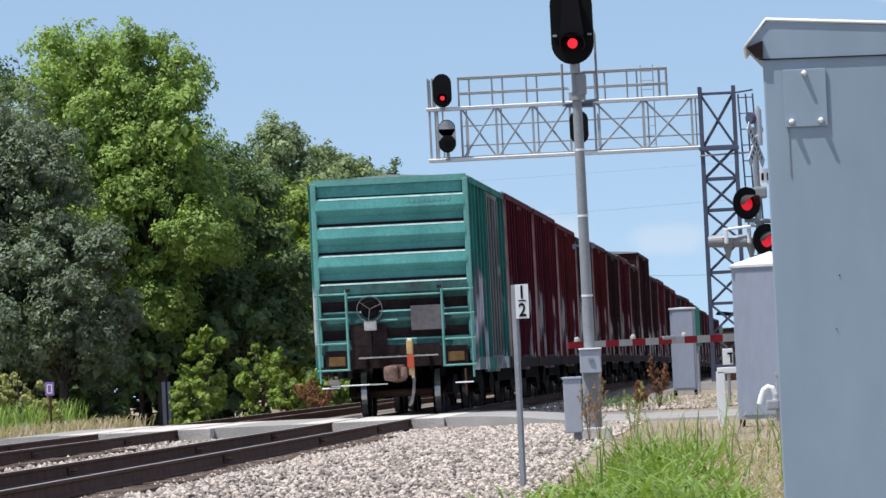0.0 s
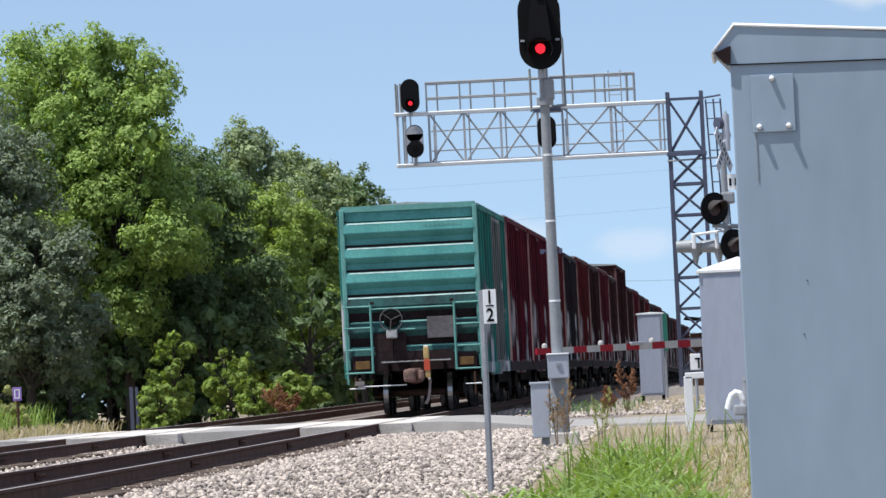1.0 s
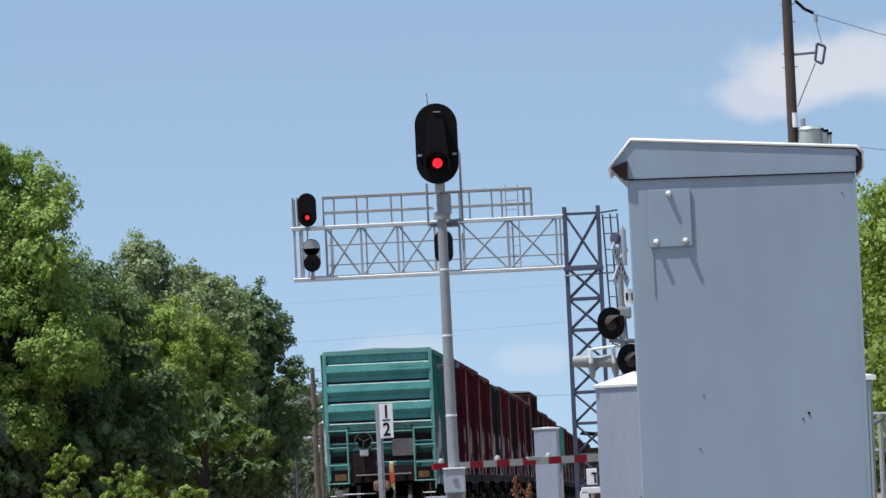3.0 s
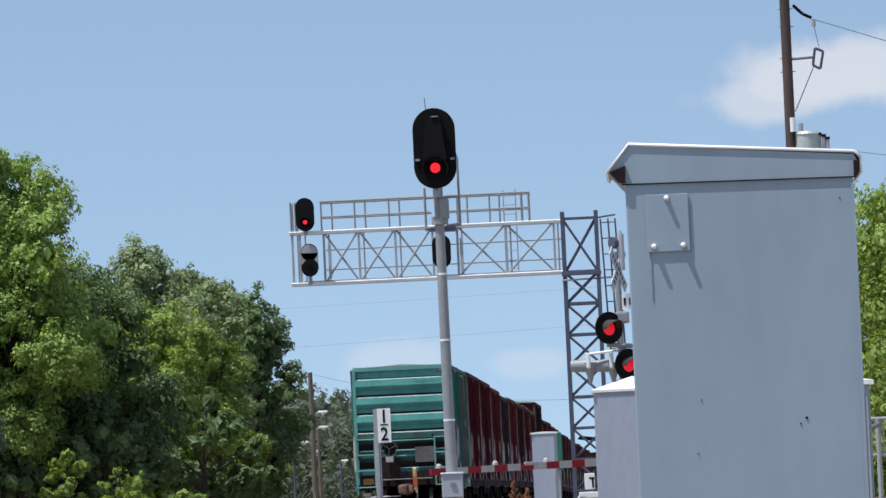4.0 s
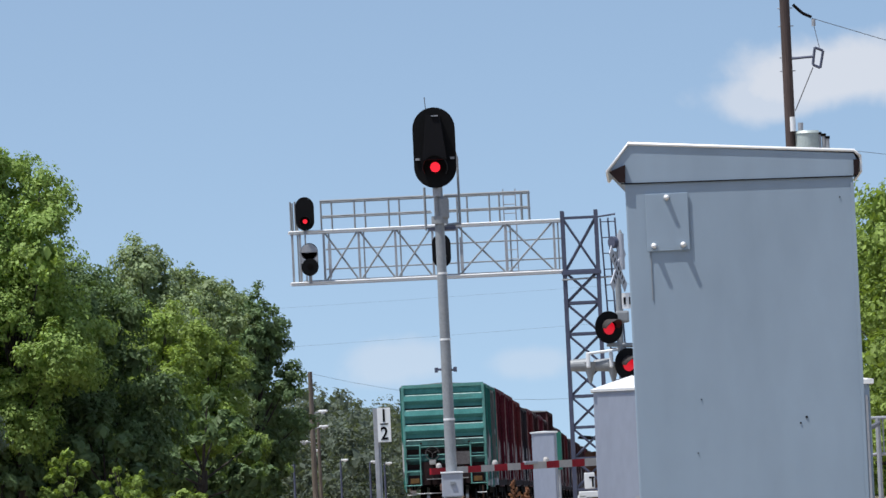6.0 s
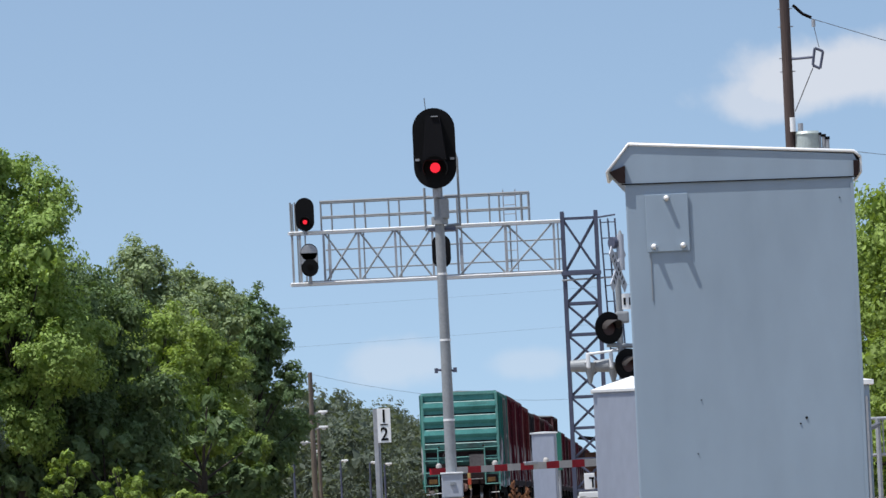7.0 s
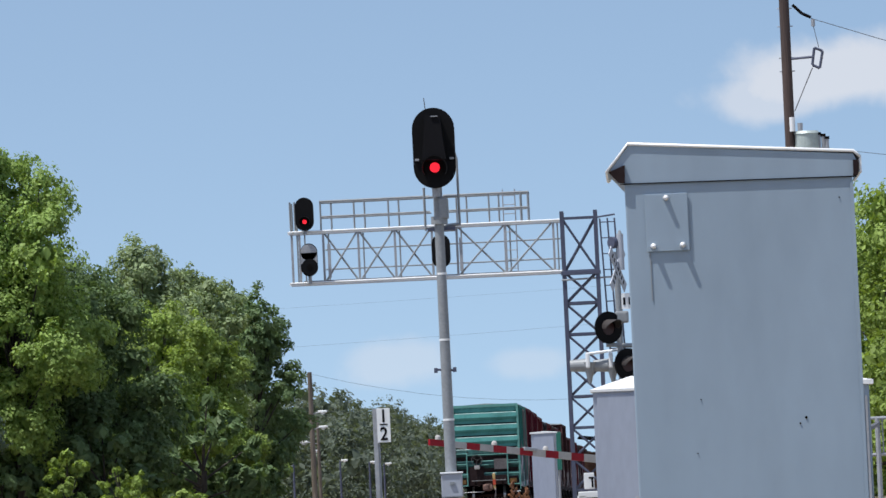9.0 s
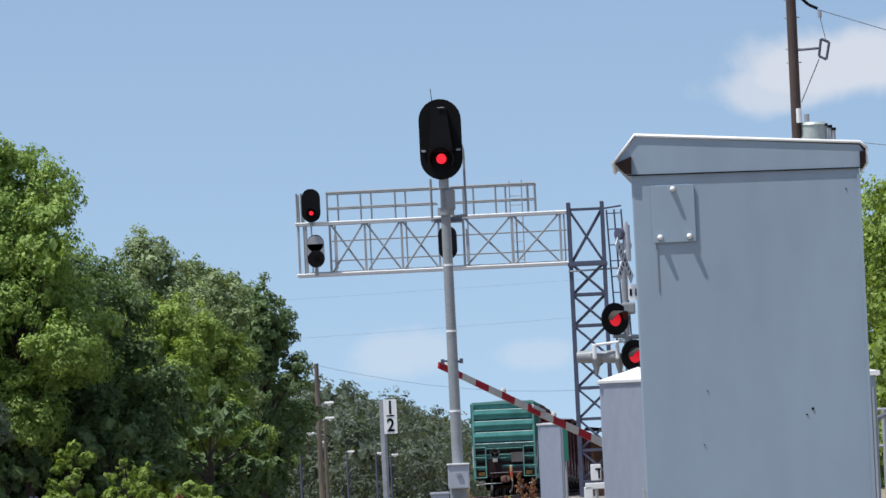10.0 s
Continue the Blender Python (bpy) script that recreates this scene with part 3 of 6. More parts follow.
def boxcar(label, side, roof="roof_metal", length=15.4, height=4.91, width=3.36, ends=None, group="freight cars of the train", detailed=False, posts=True, door=None, span=(0.40, 0.60)):
    """A box car with outside posts, ribbed ends, a sliding door and two trucks; its rear end is at y = 0."""
    end_mat = ends or side
    car = thing("freight_car", label, "freight car", group=group)
    lo, hw = 1.05, width / 2 - 0.10
    p_box("body", (0, length / 2, (lo + height - 0.12) / 2), (2 * hw, length - 0.12, height - 0.12 - lo), side, car)
    bm = bmesh.new()
    prism(bm, [(-hw - 0.05, height - 0.12), (hw + 0.05, height - 0.12), (hw + 0.05, height - 0.07), (0, height + 0.03), (-hw - 0.05, height - 0.07)], 0.0, length)
    part("roof", bm, roof, car, "weathered galvanised roof" if roof == "roof_metal" else "")
    for s in (-1, 1):
        p_box("side_sill", (s * (hw + 0.03), length / 2, lo - 0.06), (0.1, length, 0.26), side if detailed else "brown_black", car)
        p_box("top_rail", (s * (hw + 0.045), length / 2, height - 0.17), (0.11, length, 0.12), side, car)
        bm = bmesh.new()
        prism(bm, [(length * 0.32, 0.80), (length * 0.68, 0.80), (length * 0.70, lo - 0.15), (length * 0.30, lo - 0.15)], -0.03, 0.03, pose(s * (hw + 0.02), 0, 0, 0, 0, 90))
        part("skirt", bm, side, car)
        k = 11
        for i in range(k):
            y = 0.12 + (length - 0.24) * i / (k - 1)
            if span[0] < y / length < span[1]:
                continue
            bm = bmesh.new()
            box(bm, (s * (hw + 0.045), y, (lo + height - 0.2) / 2), (0.10, 0.14, height - 0.25 - lo), bevel=0.02)
            # the rearmost post is coloured pale, as a sunlit car corner
            part("side_post", bm, "lit_post" if i == 0 and posts else side, car)
        c0, dw = length * (span[0] + span[1]) / 2, length * (span[1] - span[0]) - 0.1
        d = p_box("door", (s * (hw + 0.05), c0, (lo + height - 0.2) / 2), (0.08, dw, height - 0.3 - lo), door or side, car)
        for e in (-1, 1):
            p_box("door_gap", (s * (hw + 0.085), c0 + e * (dw / 2 - 0.09), (lo + height - 0.2) / 2), (0.03, 0.16, height - 0.35 - lo), "brown_black", d)
        for j in range(4):
            y = c0 - dw / 2 + dw * (0.16 + 0.226 * j)
            p_tube("lock_rod", (s * (hw + 0.11), y, lo + 0.1), (s * (hw + 0.11), y, height - 0.35), 0.025, door or side, d, seg=6)
    p_box("underframe", (0, length / 2, 0.93), (0.7, length - 0.3, 0.36), "dark_iron", car)
    # plain dark slab added to deepen the shade under the floor
    p_box("underfloor_block", (0, length / 2, 0.74), (2.3, length - 6.6, 0.34), "dark_iron", car)
    p_tube("air_reservoir", (0.5, length * 0.5 - 0.8, 0.62), (0.5, length * 0.5 + 0.8, 0.62), 0.24, "dark_iron", car, seg=14)
    truck(car, 2.0), truck(car, length - 2.0)
    p_box("coupler", (0, length + 0.45, 0.88), (0.28, 1.0, 0.28), "brown_iron", car, bevel=0.04)
    if detailed:
        return car
    for j in range(5):
        z = lo + 0.45 + j * (height - lo - 0.6) / 5
        bm = bmesh.new()
        prism(bm, [(-hw + 0.1, z), (hw - 0.1, z), (hw - 0.1, z + 0.34), (-hw + 0.1, z + 0.34)], -0.03, 0.08)
        part("end_rib", bm, end_mat, car)
    return car


def rear_end(car, width=3.36, height=4.91):
    """The ribbed end wall of the last car with its ladders, hand brake, platform, coupler and marker."""
    hw, lo = width / 2 - 0.10, 1.05
    teal, trim = "teal_end", "teal_trim"
    p_box("end_wall", (0, 0.035, (lo + height) / 2), (2 * hw, 0.06, height - lo - 0.05), teal, car)
    # the lower end is coloured darker than the upper ribs
    p_box("lower_wall", (0, 0.0, 1.72), (2 * hw - 0.1, 0.014, 1.34), "brown_black", car, "brown-black lower end sheet")
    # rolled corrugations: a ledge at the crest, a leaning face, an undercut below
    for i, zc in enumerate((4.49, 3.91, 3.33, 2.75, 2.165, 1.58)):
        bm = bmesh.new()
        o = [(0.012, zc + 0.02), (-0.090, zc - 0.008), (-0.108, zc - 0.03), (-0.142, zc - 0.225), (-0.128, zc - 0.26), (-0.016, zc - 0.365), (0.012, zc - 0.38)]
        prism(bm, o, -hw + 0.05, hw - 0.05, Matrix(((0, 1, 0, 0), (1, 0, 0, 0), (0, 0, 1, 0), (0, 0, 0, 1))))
        rib = part("corrugation", bm, teal if i < 3 else "teal_dark", car, "" if i < 3 else "darker teal corrugation")
        # dark strip painted for the shadow that falls above each crest
        p_box("crest_shadow", (0, -0.008, zc + 0.045), (2 * hw - 0.14, 0.03, 0.05), "brown_black", rib, "dark strip painted as the shadow above the corrugation")
        # sunlight on the crest, painted as pale strips, patch by patch
        rnd = random.Random(40 + i)
        x = -hw + 0.08 + rnd.uniform(0, 0.12)
        while x < hw - 0.3:
            e = min(hw - 0.08, x + rnd.uniform(1.4, 2.9))
            bm = bmesh.new()
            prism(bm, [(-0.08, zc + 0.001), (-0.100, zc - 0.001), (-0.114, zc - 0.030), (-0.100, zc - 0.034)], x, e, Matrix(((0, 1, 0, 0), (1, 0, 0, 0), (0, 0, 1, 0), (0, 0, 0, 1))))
            part("chalked_crest", bm, "crest_light" if i < 4 else "teal_trim", rib, "crest of the corrugation, painted pale as if sunlit")
            x = e + rnd.uniform(0.005, 0.03)
    p_box("top_cap", (0, -0.02, height - 0.09), (2 * hw, 0.12, 0.13), trim, car)
    p_box("header_plate", (0, -0.012, height - 0.27), (2 * hw - 0.2, 0.03, 0.22), teal, car)
    for s in (-1, 1):
        p_box("corner_post", (s * (hw - 0.02), -0.05, (lo + height - 0.1) / 2), (0.11, 0.14, height - lo - 0.1), trim, car, bevel=0.02)
        p_box("lower_panel", (s * 1.18, -0.15, 1.17), (0.55, 0.02, 0.42), "brown_black", car)
        p_box("reflector", (s * 1.22, -0.165, 1.16), (0.34, 0.02, 0.19), "amber_dull", car, "yellow reflective plate", bevel=0.01)
        lad = p_tube("ladder_rail", (s * 1.57, -0.20, 0.72), (s * 1.57, -0.20, 2.62), 0.022, trim, car, seg=8)
        p_tube("ladder_rail", (s * 0.98, -0.20, 0.98), (s * 0.98, -0.20, 2.62), 0.028, trim, car, seg=8)
        for z in (0.98, 1.52, 2.03, 2.53):
            p_tube("rung", (s * 0.95, -0.20, z), (s * 1.63, -0.20, z), 0.022, trim, lad, seg=8)
        p_tube("step", (s * 1.18, -0.22, 0.62), (s * 1.55, -0.22, 0.62), 0.014, "white_paint", car, "pale grab iron")
        p_tube("step_hanger", (s * 1.40, -0.20, 0.36), (s * 1.40, -0.20, 0.9), 0.025, "brown_iron", car)
        p_box("lever_bracket", (s * 0.94, -0.2, 2.60), (0.1, 0.06, 0.06), "brown_black", car)
    p_tube("grab_bar", (-0.95, -0.2, 2.46), (0.95, -0.2, 2.46), 0.02, trim, car, seg=8)
    p_tube("grab_bar", (-0.3, -0.2, 1.96), (0.05, -0.2, 1.96), 0.018, trim, car, seg=8)
    # dark lower panels behind the running gear of the end
    p_box("dark_panel", (0.0, -0.15, 1.22), (1.8, 0.012, 0.46), "brown_black", car)
    p_box("dark_panel", (-0.55, -0.15, 1.66), (0.75, 0.012, 0.44), "brown_black", car)
    # hand brake
    bm = bmesh.new()
    tube(bm, (-0.50, -0.26, 2.20), (-0.50, -0.12, 2.20), 0.16, 0.19, seg=20)
    hb = part("hand_brake", bm, "dark_iron", car, "black hand-brake housing")
    bm = bmesh.new()
    k = 24
    for i in range(k):
        a, b = 2 * math.pi * i / k, 2 * math.pi * (i + 1) / k
        tube(bm, (-0.50 + 0.26 * math.cos(a), -0.31, 2.20 + 0.26 * math.sin(a)), (-0.50 + 0.26 * math.cos(b), -0.31, 2.20 + 0.26 * math.sin(b)), 0.011, seg=6)
    for i in range(3):
        a = 2 * math.pi * i / 3 + 0.4
        tube(bm, (-0.50, -0.31, 2.20), (-0.50 + 0.26 * math.cos(a), -0.31, 2.20 + 0.26 * math.sin(a)), 0.009, seg=6)
    part("brake_wheel", bm, "board_grey", hb, "grey hand-brake wheel")
    p_box("bell_crank", (-0.50, -0.27, 1.86), (0.26, 0.1, 0.20), "roof_metal", hb, "pale scuffed bell crank", bevel=0.03)
    p_box("brake_rod", (-0.48, -0.24, 1.50), (0.03, 0.03, 0.55), "dark_iron", hb)
    p_box("defect_board", (0.68, -0.17, 1.98), (0.70, 0.03, 0.50), "board_grey", car, "dull grey placard board", bevel=0.008)
    # crossover platform and its brackets
    bm = bmesh.new()
    box(bm, (0.05, -0.33, 1.205), (1.62, 0.26, 0.03), bevel=0.006)
    for i in range(9):
        box(bm, (-0.7 + 0.19 * i, -0.33, 1.223), (0.02, 0.25, 0.014))
    part("platform", bm, "roof_metal", car, "pale steel grating platform")
    for x in (-0.6, 0.7):
        bm = bmesh.new()
        prism(bm, [(-0.45, 1.19), (-0.10, 1.19), (-0.10, 0.90)], -0.02, 0.02, pose(x, 0, 0, 0, 0, 90))
        part("bracket", bm, "dark_iron", car)
    # coupler, air hose, cut lever
    bm = bmesh.new()
    box(bm, (0, -0.20, 0.87), (0.34, 0.6, 0.34), bevel=0.05)
    box(bm, (-0.10, -0.62, 0.87), (0.30, 0.34, 0.30), bevel=0.07)
    box(bm, (0.17, -0.66, 0.87), (0.13, 0.36, 0.24), bevel=0.05)
    part("coupler", bm, "coupler_rust", car, "rusty knuckle coupler")
    bm = bmesh.new()
    tube(bm, (0, -0.38, 0.87), (0, -0.24, 0.87), 0.19, 0.21, seg=16)
    part("striker", bm, "dark_rust", car)
    bm = bmesh.new()
    pts = [(0.32, -0.4, 0.84), (0.36, -0.58, 0.72), (0.34, -0.62, 0.50), (0.30, -0.6, 0.30), (0.24, -0.55, 0.2)]
    sweep(bm, pts, 0.035)
    part("air_hose", bm, "grey_end", car, "grey rubber air hose")
    p_tube("cut_lever", (-1.35, -0.3, 0.66), (-0.2, -0.32, 0.66), 0.014, "white_paint", car, seg=6)
    p_box("uncoupling_bracket", (-1.3, -0.28, 0.74), (0.22, 0.1, 0.10), "grey_end", car)
    # flashing rear marker
    p_box("marker_body", (0.30, -0.60, 1.38), (0.13, 0.16, 0.30), "marker_tan", car, "tan end-of-train marker housing", bevel=0.03)
    p_box("marker_cap", (0.30, -0.60, 1.54), (0.10, 0.12, 0.05), "white_paint", car, "white lamp on top of the marker", bevel=0.02)
    p_box("marker_panel", (0.31, -0.66, 1.10), (0.14, 0.05, 0.26), "orange", car, "red-orange reflective panel", bevel=0.01)
    p_box("marker_foot", (0.32, -0.64, 0.89), (0.12, 0.06, 0.16), "marker_tan", car, bevel=0.01)
    # faded lettering along the header
    for i in range(9):
        p_box("faded_letter", (0.36 + 0.105 * i, -0.128, height - 0.53), (0.075, 0.012, 0.07), "teal_trim", car)


CARS = []


def build_train():
    last = boxcar("teal box car with corrugated end and sprayed paint on its side", "teal_side", detailed=True, posts=False, door="door_grey", span=(0.41, 0.79))
    rear_end(last)
    CARS.append((last, 0.0))
    kinds = [boxcar("maroon box car streaked with rust and old spray paint", "maroon", height=4.97),
             boxcar("oxide red box car streaked with rust and old spray paint", "oxide", height=4.91),
             boxcar("dark umber box car with faded spray paint", "umber", height=4.90),
             boxcar("slate grey box car with faded spray paint", "slate", height=4.80)]
    order = [0, 0, 1, 3, 1, 2, 0, 2]
    y, used = 16.7, set()
    for k in order:
        c = kinds[k] if k not in used else copy_thing(kinds[k], Matrix())
        used.add(k)
        CARS.append((c, y))
        y += 16.7
    tall = boxcar("tall dark brown box car with a grey end", "umber", length=20.6, height=5.62, ends="grey_end")
    CARS.append((tall, y + 0.3))
    y += 22.2
    for k in (2, 0, 2, 1, 3, 2, 0, 2, 2, 3, 2, 0, 2, 3, 2, 2, 0):
        CARS.append((copy_thing(kinds[k], Matrix()), y))
        y += 16.7


build_train()


# ---- signals ----
def signal_head(name, label, at, lit, w=0.61, h=1.16, pole_down=0.12, deep=True, hooded=True):
    """An oval background plate with a hooded lamp."""
    t = thing(name, label, "railway signal", at, group="railway signals")
    r = w / 2
    k = 14
    o = [(r * math.cos(math.pi * i / k), h / 2 - r + r * math.sin(math.pi * i / k)) for i in range(k + 1)]
    o += [(-x, -z) for x, z in o]
    bm = bmesh.new()
    prism(bm, o, -0.02, 0.02)
    part("background_plate", bm, "black", t, "black oval background")
    bm = bmesh.new()
    prism(bm, [(x * 0.62, z * 0.78) for x, z in o], 0.02, 0.26)
    part("housing", bm, "black", t)
    lens_z = -h / 2 + r * 0.98
    bm = bmesh.new()
    tube(bm, (0, -0.03, lens_z), (0, -0.05, lens_z), r * 0.235, seg=20)
    part("lens", bm, "red_lamp" if lit else "ink", t, "glowing red lens" if lit else "")
    # long tunnel hood over the lamp, open at the bottom
    if not hooded:
        p_tube("bracket", (0, 0.1, -h / 2 + 0.05), (0, 0.1, -h / 2 - pole_down), 0.06, "galvanised", t)
        return t
    bm = bmesh.new()
    hr = r * 0.60
    pts = [(hr * math.cos(a), hr * math.sin(a)) for a in [math.pi * (-0.18 + 1.36 * i / 12) for i in range(13)]]
    ring = []
    for y, up in ((-0.02, 0.0), (-0.34, -0.02)):
        ring.append([bm.verts.new((x, y, lens_z + z + up)) for x, z in pts])
        ring.append([bm.verts.new((x * 0.93, y, lens_z + z * 0.93 + up)) for x, z in pts])
    for a, b in ((0, 2), (3, 1), (2, 3)):
        for i in range(12):
            bm.faces.new((ring[a][i], ring[a][i + 1], ring[b][i + 1], ring[b][i]))
    part("hood", bm, "black", t)
    if deep:
        bm = bmesh.new()
        prism(bm, [(-0.17, lens_z + 0.1), (0.17, lens_z + 0.1), (0.10, h / 2 - 0.12), (-0.10, h / 2 - 0.12)], -0.30, -0.02)
        part("upper_hood", bm, "ink", t)
        for s in (-1, 1):
            p_box("hood_clip", (s * 0.25, -0.035, -0.16), (0.06, 0.03, 0.03), "galvanised", t)
        # pale bar stands in for the glint on the hood's edge
        p_box("hood_glint", (0.03, -0.31, h / 2 - 0.14), (0.10, 0.02, 0.012), "galvanised", t)
    p_tube("bracket", (0, 0.1, -h / 2 + 0.05), (0, 0.1, -h / 2 - pole_down), 0.06, "galvanised", t)
    return t


def build_mast():
    at = (-2.925, 97.0, -0.20)
    t = thing("signal_mast", "grey galvanised tubular signal mast with a junction box", "signal mast", at)
    p_tube("pole", (0, 0, 0.1), (-0.007, 0, 5.45), 0.085, "mast_grey", t, r2=0.066, seg=20)
    p_tube("base_sleeve", (0, 0, 0), (0, 0, 0.95), 0.13, "mast_grey", t, seg=20)
    for z, r in ((2.05, 0.083), (3.2, 0.079), (4.15, 0.075)):
        p_tube("band", (0, 0, z), (0, 0, z + 0.03), r, "white_paint", t, "pale clamp band", seg=20)
    # box sides take the shaded white, the lid the sunlit white
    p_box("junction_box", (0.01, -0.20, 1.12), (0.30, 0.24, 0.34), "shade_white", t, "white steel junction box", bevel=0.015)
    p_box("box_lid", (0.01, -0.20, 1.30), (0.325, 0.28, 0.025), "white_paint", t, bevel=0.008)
    p_box("latch", (0.02, -0.33, 1.15), (0.07, 0.03, 0.04), "mast_grey", t)
    p_box("head_bracket", (0.07, -0.02, 5.10), (0.14, 0.2, 0.30), "mast_grey", t, bevel=0.03)
    p_tube("collar", (0, 0, 4.88), (0, 0, 4.99), 0.12, "mast_grey", t, seg=20)
    # guard hoop behind the head
    bm = bmesh.new()
    pts = [(0.16, 0.25, 5.96), (0.21, 0.25, 5.95), (0.255, 0.25, 5.91), (0.28, 0.25, 5.82), (0.285, 0.25, 4.86)]
    sweep(bm, pts, 0.018)
    tube(bm, (0.285, 0.25, 5.28), (-0.21, 0.2, 5.28), 0.018, seg=8)
    tube(bm, (-0.21, 0.2, 5.42), (-0.21, 0.2, 4.80), 0.018, seg=8)
    tube(bm, (0.285, 0.25, 4.88), (-0.21, 0.2, 4.84), 0.022, seg=8)
    part("maintainer_hoop", bm, "mast_grey", t)
    p_box("step_plate", (0.02, 0.2, 4.81), (0.40, 0.24, 0.04), "dull_steel", t)
    p_tube("wire_antenna", (-0.12, 0.2, 6.3), (-0.15, 0.2, 6.72), 0.006, "wire", t, seg=6)
    p_tube("sight_arm", (-0.14, 0, 2.79), (0.12, 0, 2.77), 0.016, "dull_steel", t, seg=6)
    for s in (-0.15, 0.12):
        p_box("arm_nut", (s, 0, 2.78), (0.05, 0.05, 0.07), "dull_steel", t)
    p_box("foundation", (0, 0, 0.02), (0.5, 0.5, 0.3), "concrete", t, bevel=0.02)
    signal_head("railway_signal", "black oval signal head showing red, on the mast", (-2.948, 96.8, 5.768), True)
    b = thing("pedestal_box", "white steel pedestal box on a short post", "equipment box", (-3.17, 96.0, -0.2))
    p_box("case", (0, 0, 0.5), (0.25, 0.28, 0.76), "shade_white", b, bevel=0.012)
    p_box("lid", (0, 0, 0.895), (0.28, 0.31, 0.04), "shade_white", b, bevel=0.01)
    p_tube("post", (0.05, 0, -0.05), (0.05, 0, 0.14), 0.06, "mast_grey", b)


build_mast()


def build_gantry():
    y0, y1 = 221.0, 222.15
    t = thing("signal_bridge", "cantilever steel signal bridge with latticed tower and handrails", "signal bridge")
    legs = [(-2.66, y0), (-1.56, y0), (-2.66, y1), (-1.56, y1)]
    for x, y in legs:
        p_box("tower_leg", (x, y, 4.6), (0.13, 0.13, 10.2), "dull_steel", t)
    lv = [9.46, 7.72, 6.68, 5.66, 4.64, 3.62, 2.60, 1.58, 0.56]
    for a, b in zip(lv, lv[1:]):
        for y in (y0 - 0.01, y1 + 0.01):
            p_box("strut", (-2.11, y, b), (0.98, 0.07, 0.09), "dull_steel", t)
            p_tube("brace", (-2.62, y, a - 0.04), (-1.60, y, b + 0.04), 0.035, "dull_steel", t, seg=6)
            p_tube("brace", (-1.60, y + 0.07, a - 0.04), (-2.62, y + 0.07, b + 0.04), 0.035, "dull_steel", t, seg=6)
        for x in (-2.66, -1.56):
            p_tube("brace", (x, y0, a - 0.04), (x, y1, b + 0.04), 0.03, "dull_steel", t, seg=6)
            p_box("strut", (x, (y0 + y1) / 2, b), (0.07, 1.02, 0.07), "dull_steel", t)
    p_box("splice_flange", (-2.11, y0 - 0.02, 7.66), (1.30, 0.16, 0.13), "dull_steel", t, bevel=0.01)
    p_tube("gallery_rail", (-2.75, y0 - 0.1, 7.44), (-0.75, y0 + 0.3, 7.50), 0.03, "galvanised", t, "pale pipe rail", seg=8)
    p_box("strut", (-2.11, y0, 9.46), (0.98, 0.08, 0.09), "dull_steel", t)
    for y in (y0, y1):
        for z in (9.40, 7.72):
            # front chords and lip are coloured white for the sun on them
            p_box("chord", (-7.18, y, z), (8.95, 0.10, 0.10 if y == y0 else 0.07), "white_paint" if y == y0 else "galvanised", t)
            if y == y0:
                p_tube("lit_chord_lip", (-11.62, y - 0.05, z + 0.03), (-2.72, y - 0.05, z + 0.03), 0.03, "white_paint", t, seg=10)
    xs = [-11.53, -11.28, -10.50, -9.35, -8.15, -6.93, -6.12, -4.52, -2.95]
    for x in xs:
        p_box("upright", (x, y0, 8.56), (0.075, 0.06, 1.60), "galvanised", t)
        p_box("upright", (x + 0.12, y1, 8.56), (0.05, 0.05, 1.60), "mast_grey", t)
    for a, b in zip(xs[2:], xs[3:]):
        if abs(b - a) < 1:
            continue
        for s in (1, -1):
            p_tube("diagonal", (a + 0.05, y0 + 0.02 * s, 8.56 + 0.78 * s), (b - 0.05, y0 + 0.02 * s, 8.56 - 0.78 * s), 0.032, "mast_grey", t, seg=6)
    for z in (8.2, 8.85):
        p_tube("back_rail", (-10.5, y1, z), (-2.7, y1, z), 0.024, "mast_grey", t, seg=6)
    p_box("walkway", (-7.0, (y0 + y1) / 2, 7.80), (8.4, 0.9, 0.04), "galvanised", t)
    # handrail round the catwalk above
    for y in (y0, y1):
        for z, r in ((10.40, 0.035), (9.90, 0.028)):
            for a, b in ((-10.58, -6.95), (-6.5, -3.70)):
                p_tube("handrail", (a, y, z), (b, y, z), r, "mast_grey", t, seg=8)
        for x in (-11.55, -11.40, -10.55, -9.45, -8.32, -7.12, -6.08, -5.02, -3.98, -3.74):
            xx = x + (0.3 if y == y1 and -11 < x < -4 else 0.0)
            p_tube("handrail_post", (xx, y, 9.42), (xx, y, 10.42), 0.030, "mast_grey", t, seg=8)
    lad = p_tube("ladder_rail", (-4.58, y1 - 0.1, 7.8), (-4.58, y1 - 0.1, 10.55), 0.022, "galvanised", t, seg=6)
    p_tube("ladder_rail", (-4.18, y1 - 0.1, 7.8), (-4.18, y1 - 0.1, 10.55), 0.022, "galvanised", t, seg=6)
    for i in range(9):
        p_tube("rung", (-4.58, y1 - 0.1, 7.95 + 0.3 * i), (-4.18, y1 - 0.1, 7.95 + 0.3 * i), 0.014, "galvanised", lad, seg=6)
    # caged ladder beside the tower
    for x in (-1.30, -1.05, -0.82):
        p_tube("cage_bar", (x - 0.12, y0 + 0.4, 9.42), (x + 0.10, y0 + 0.4, 3.0), 0.028, "dull_steel", t, seg=6)
    for i in range(12):
        z = 9.3 - 0.52 * i
        p_tube("cage_hoop", (-1.42 + 0.02 * i, y0 + 0.4, z), (-0.92 + 0.02 * i, y0 + 0.4, z), 0.018, "dull_steel", t, seg=6)
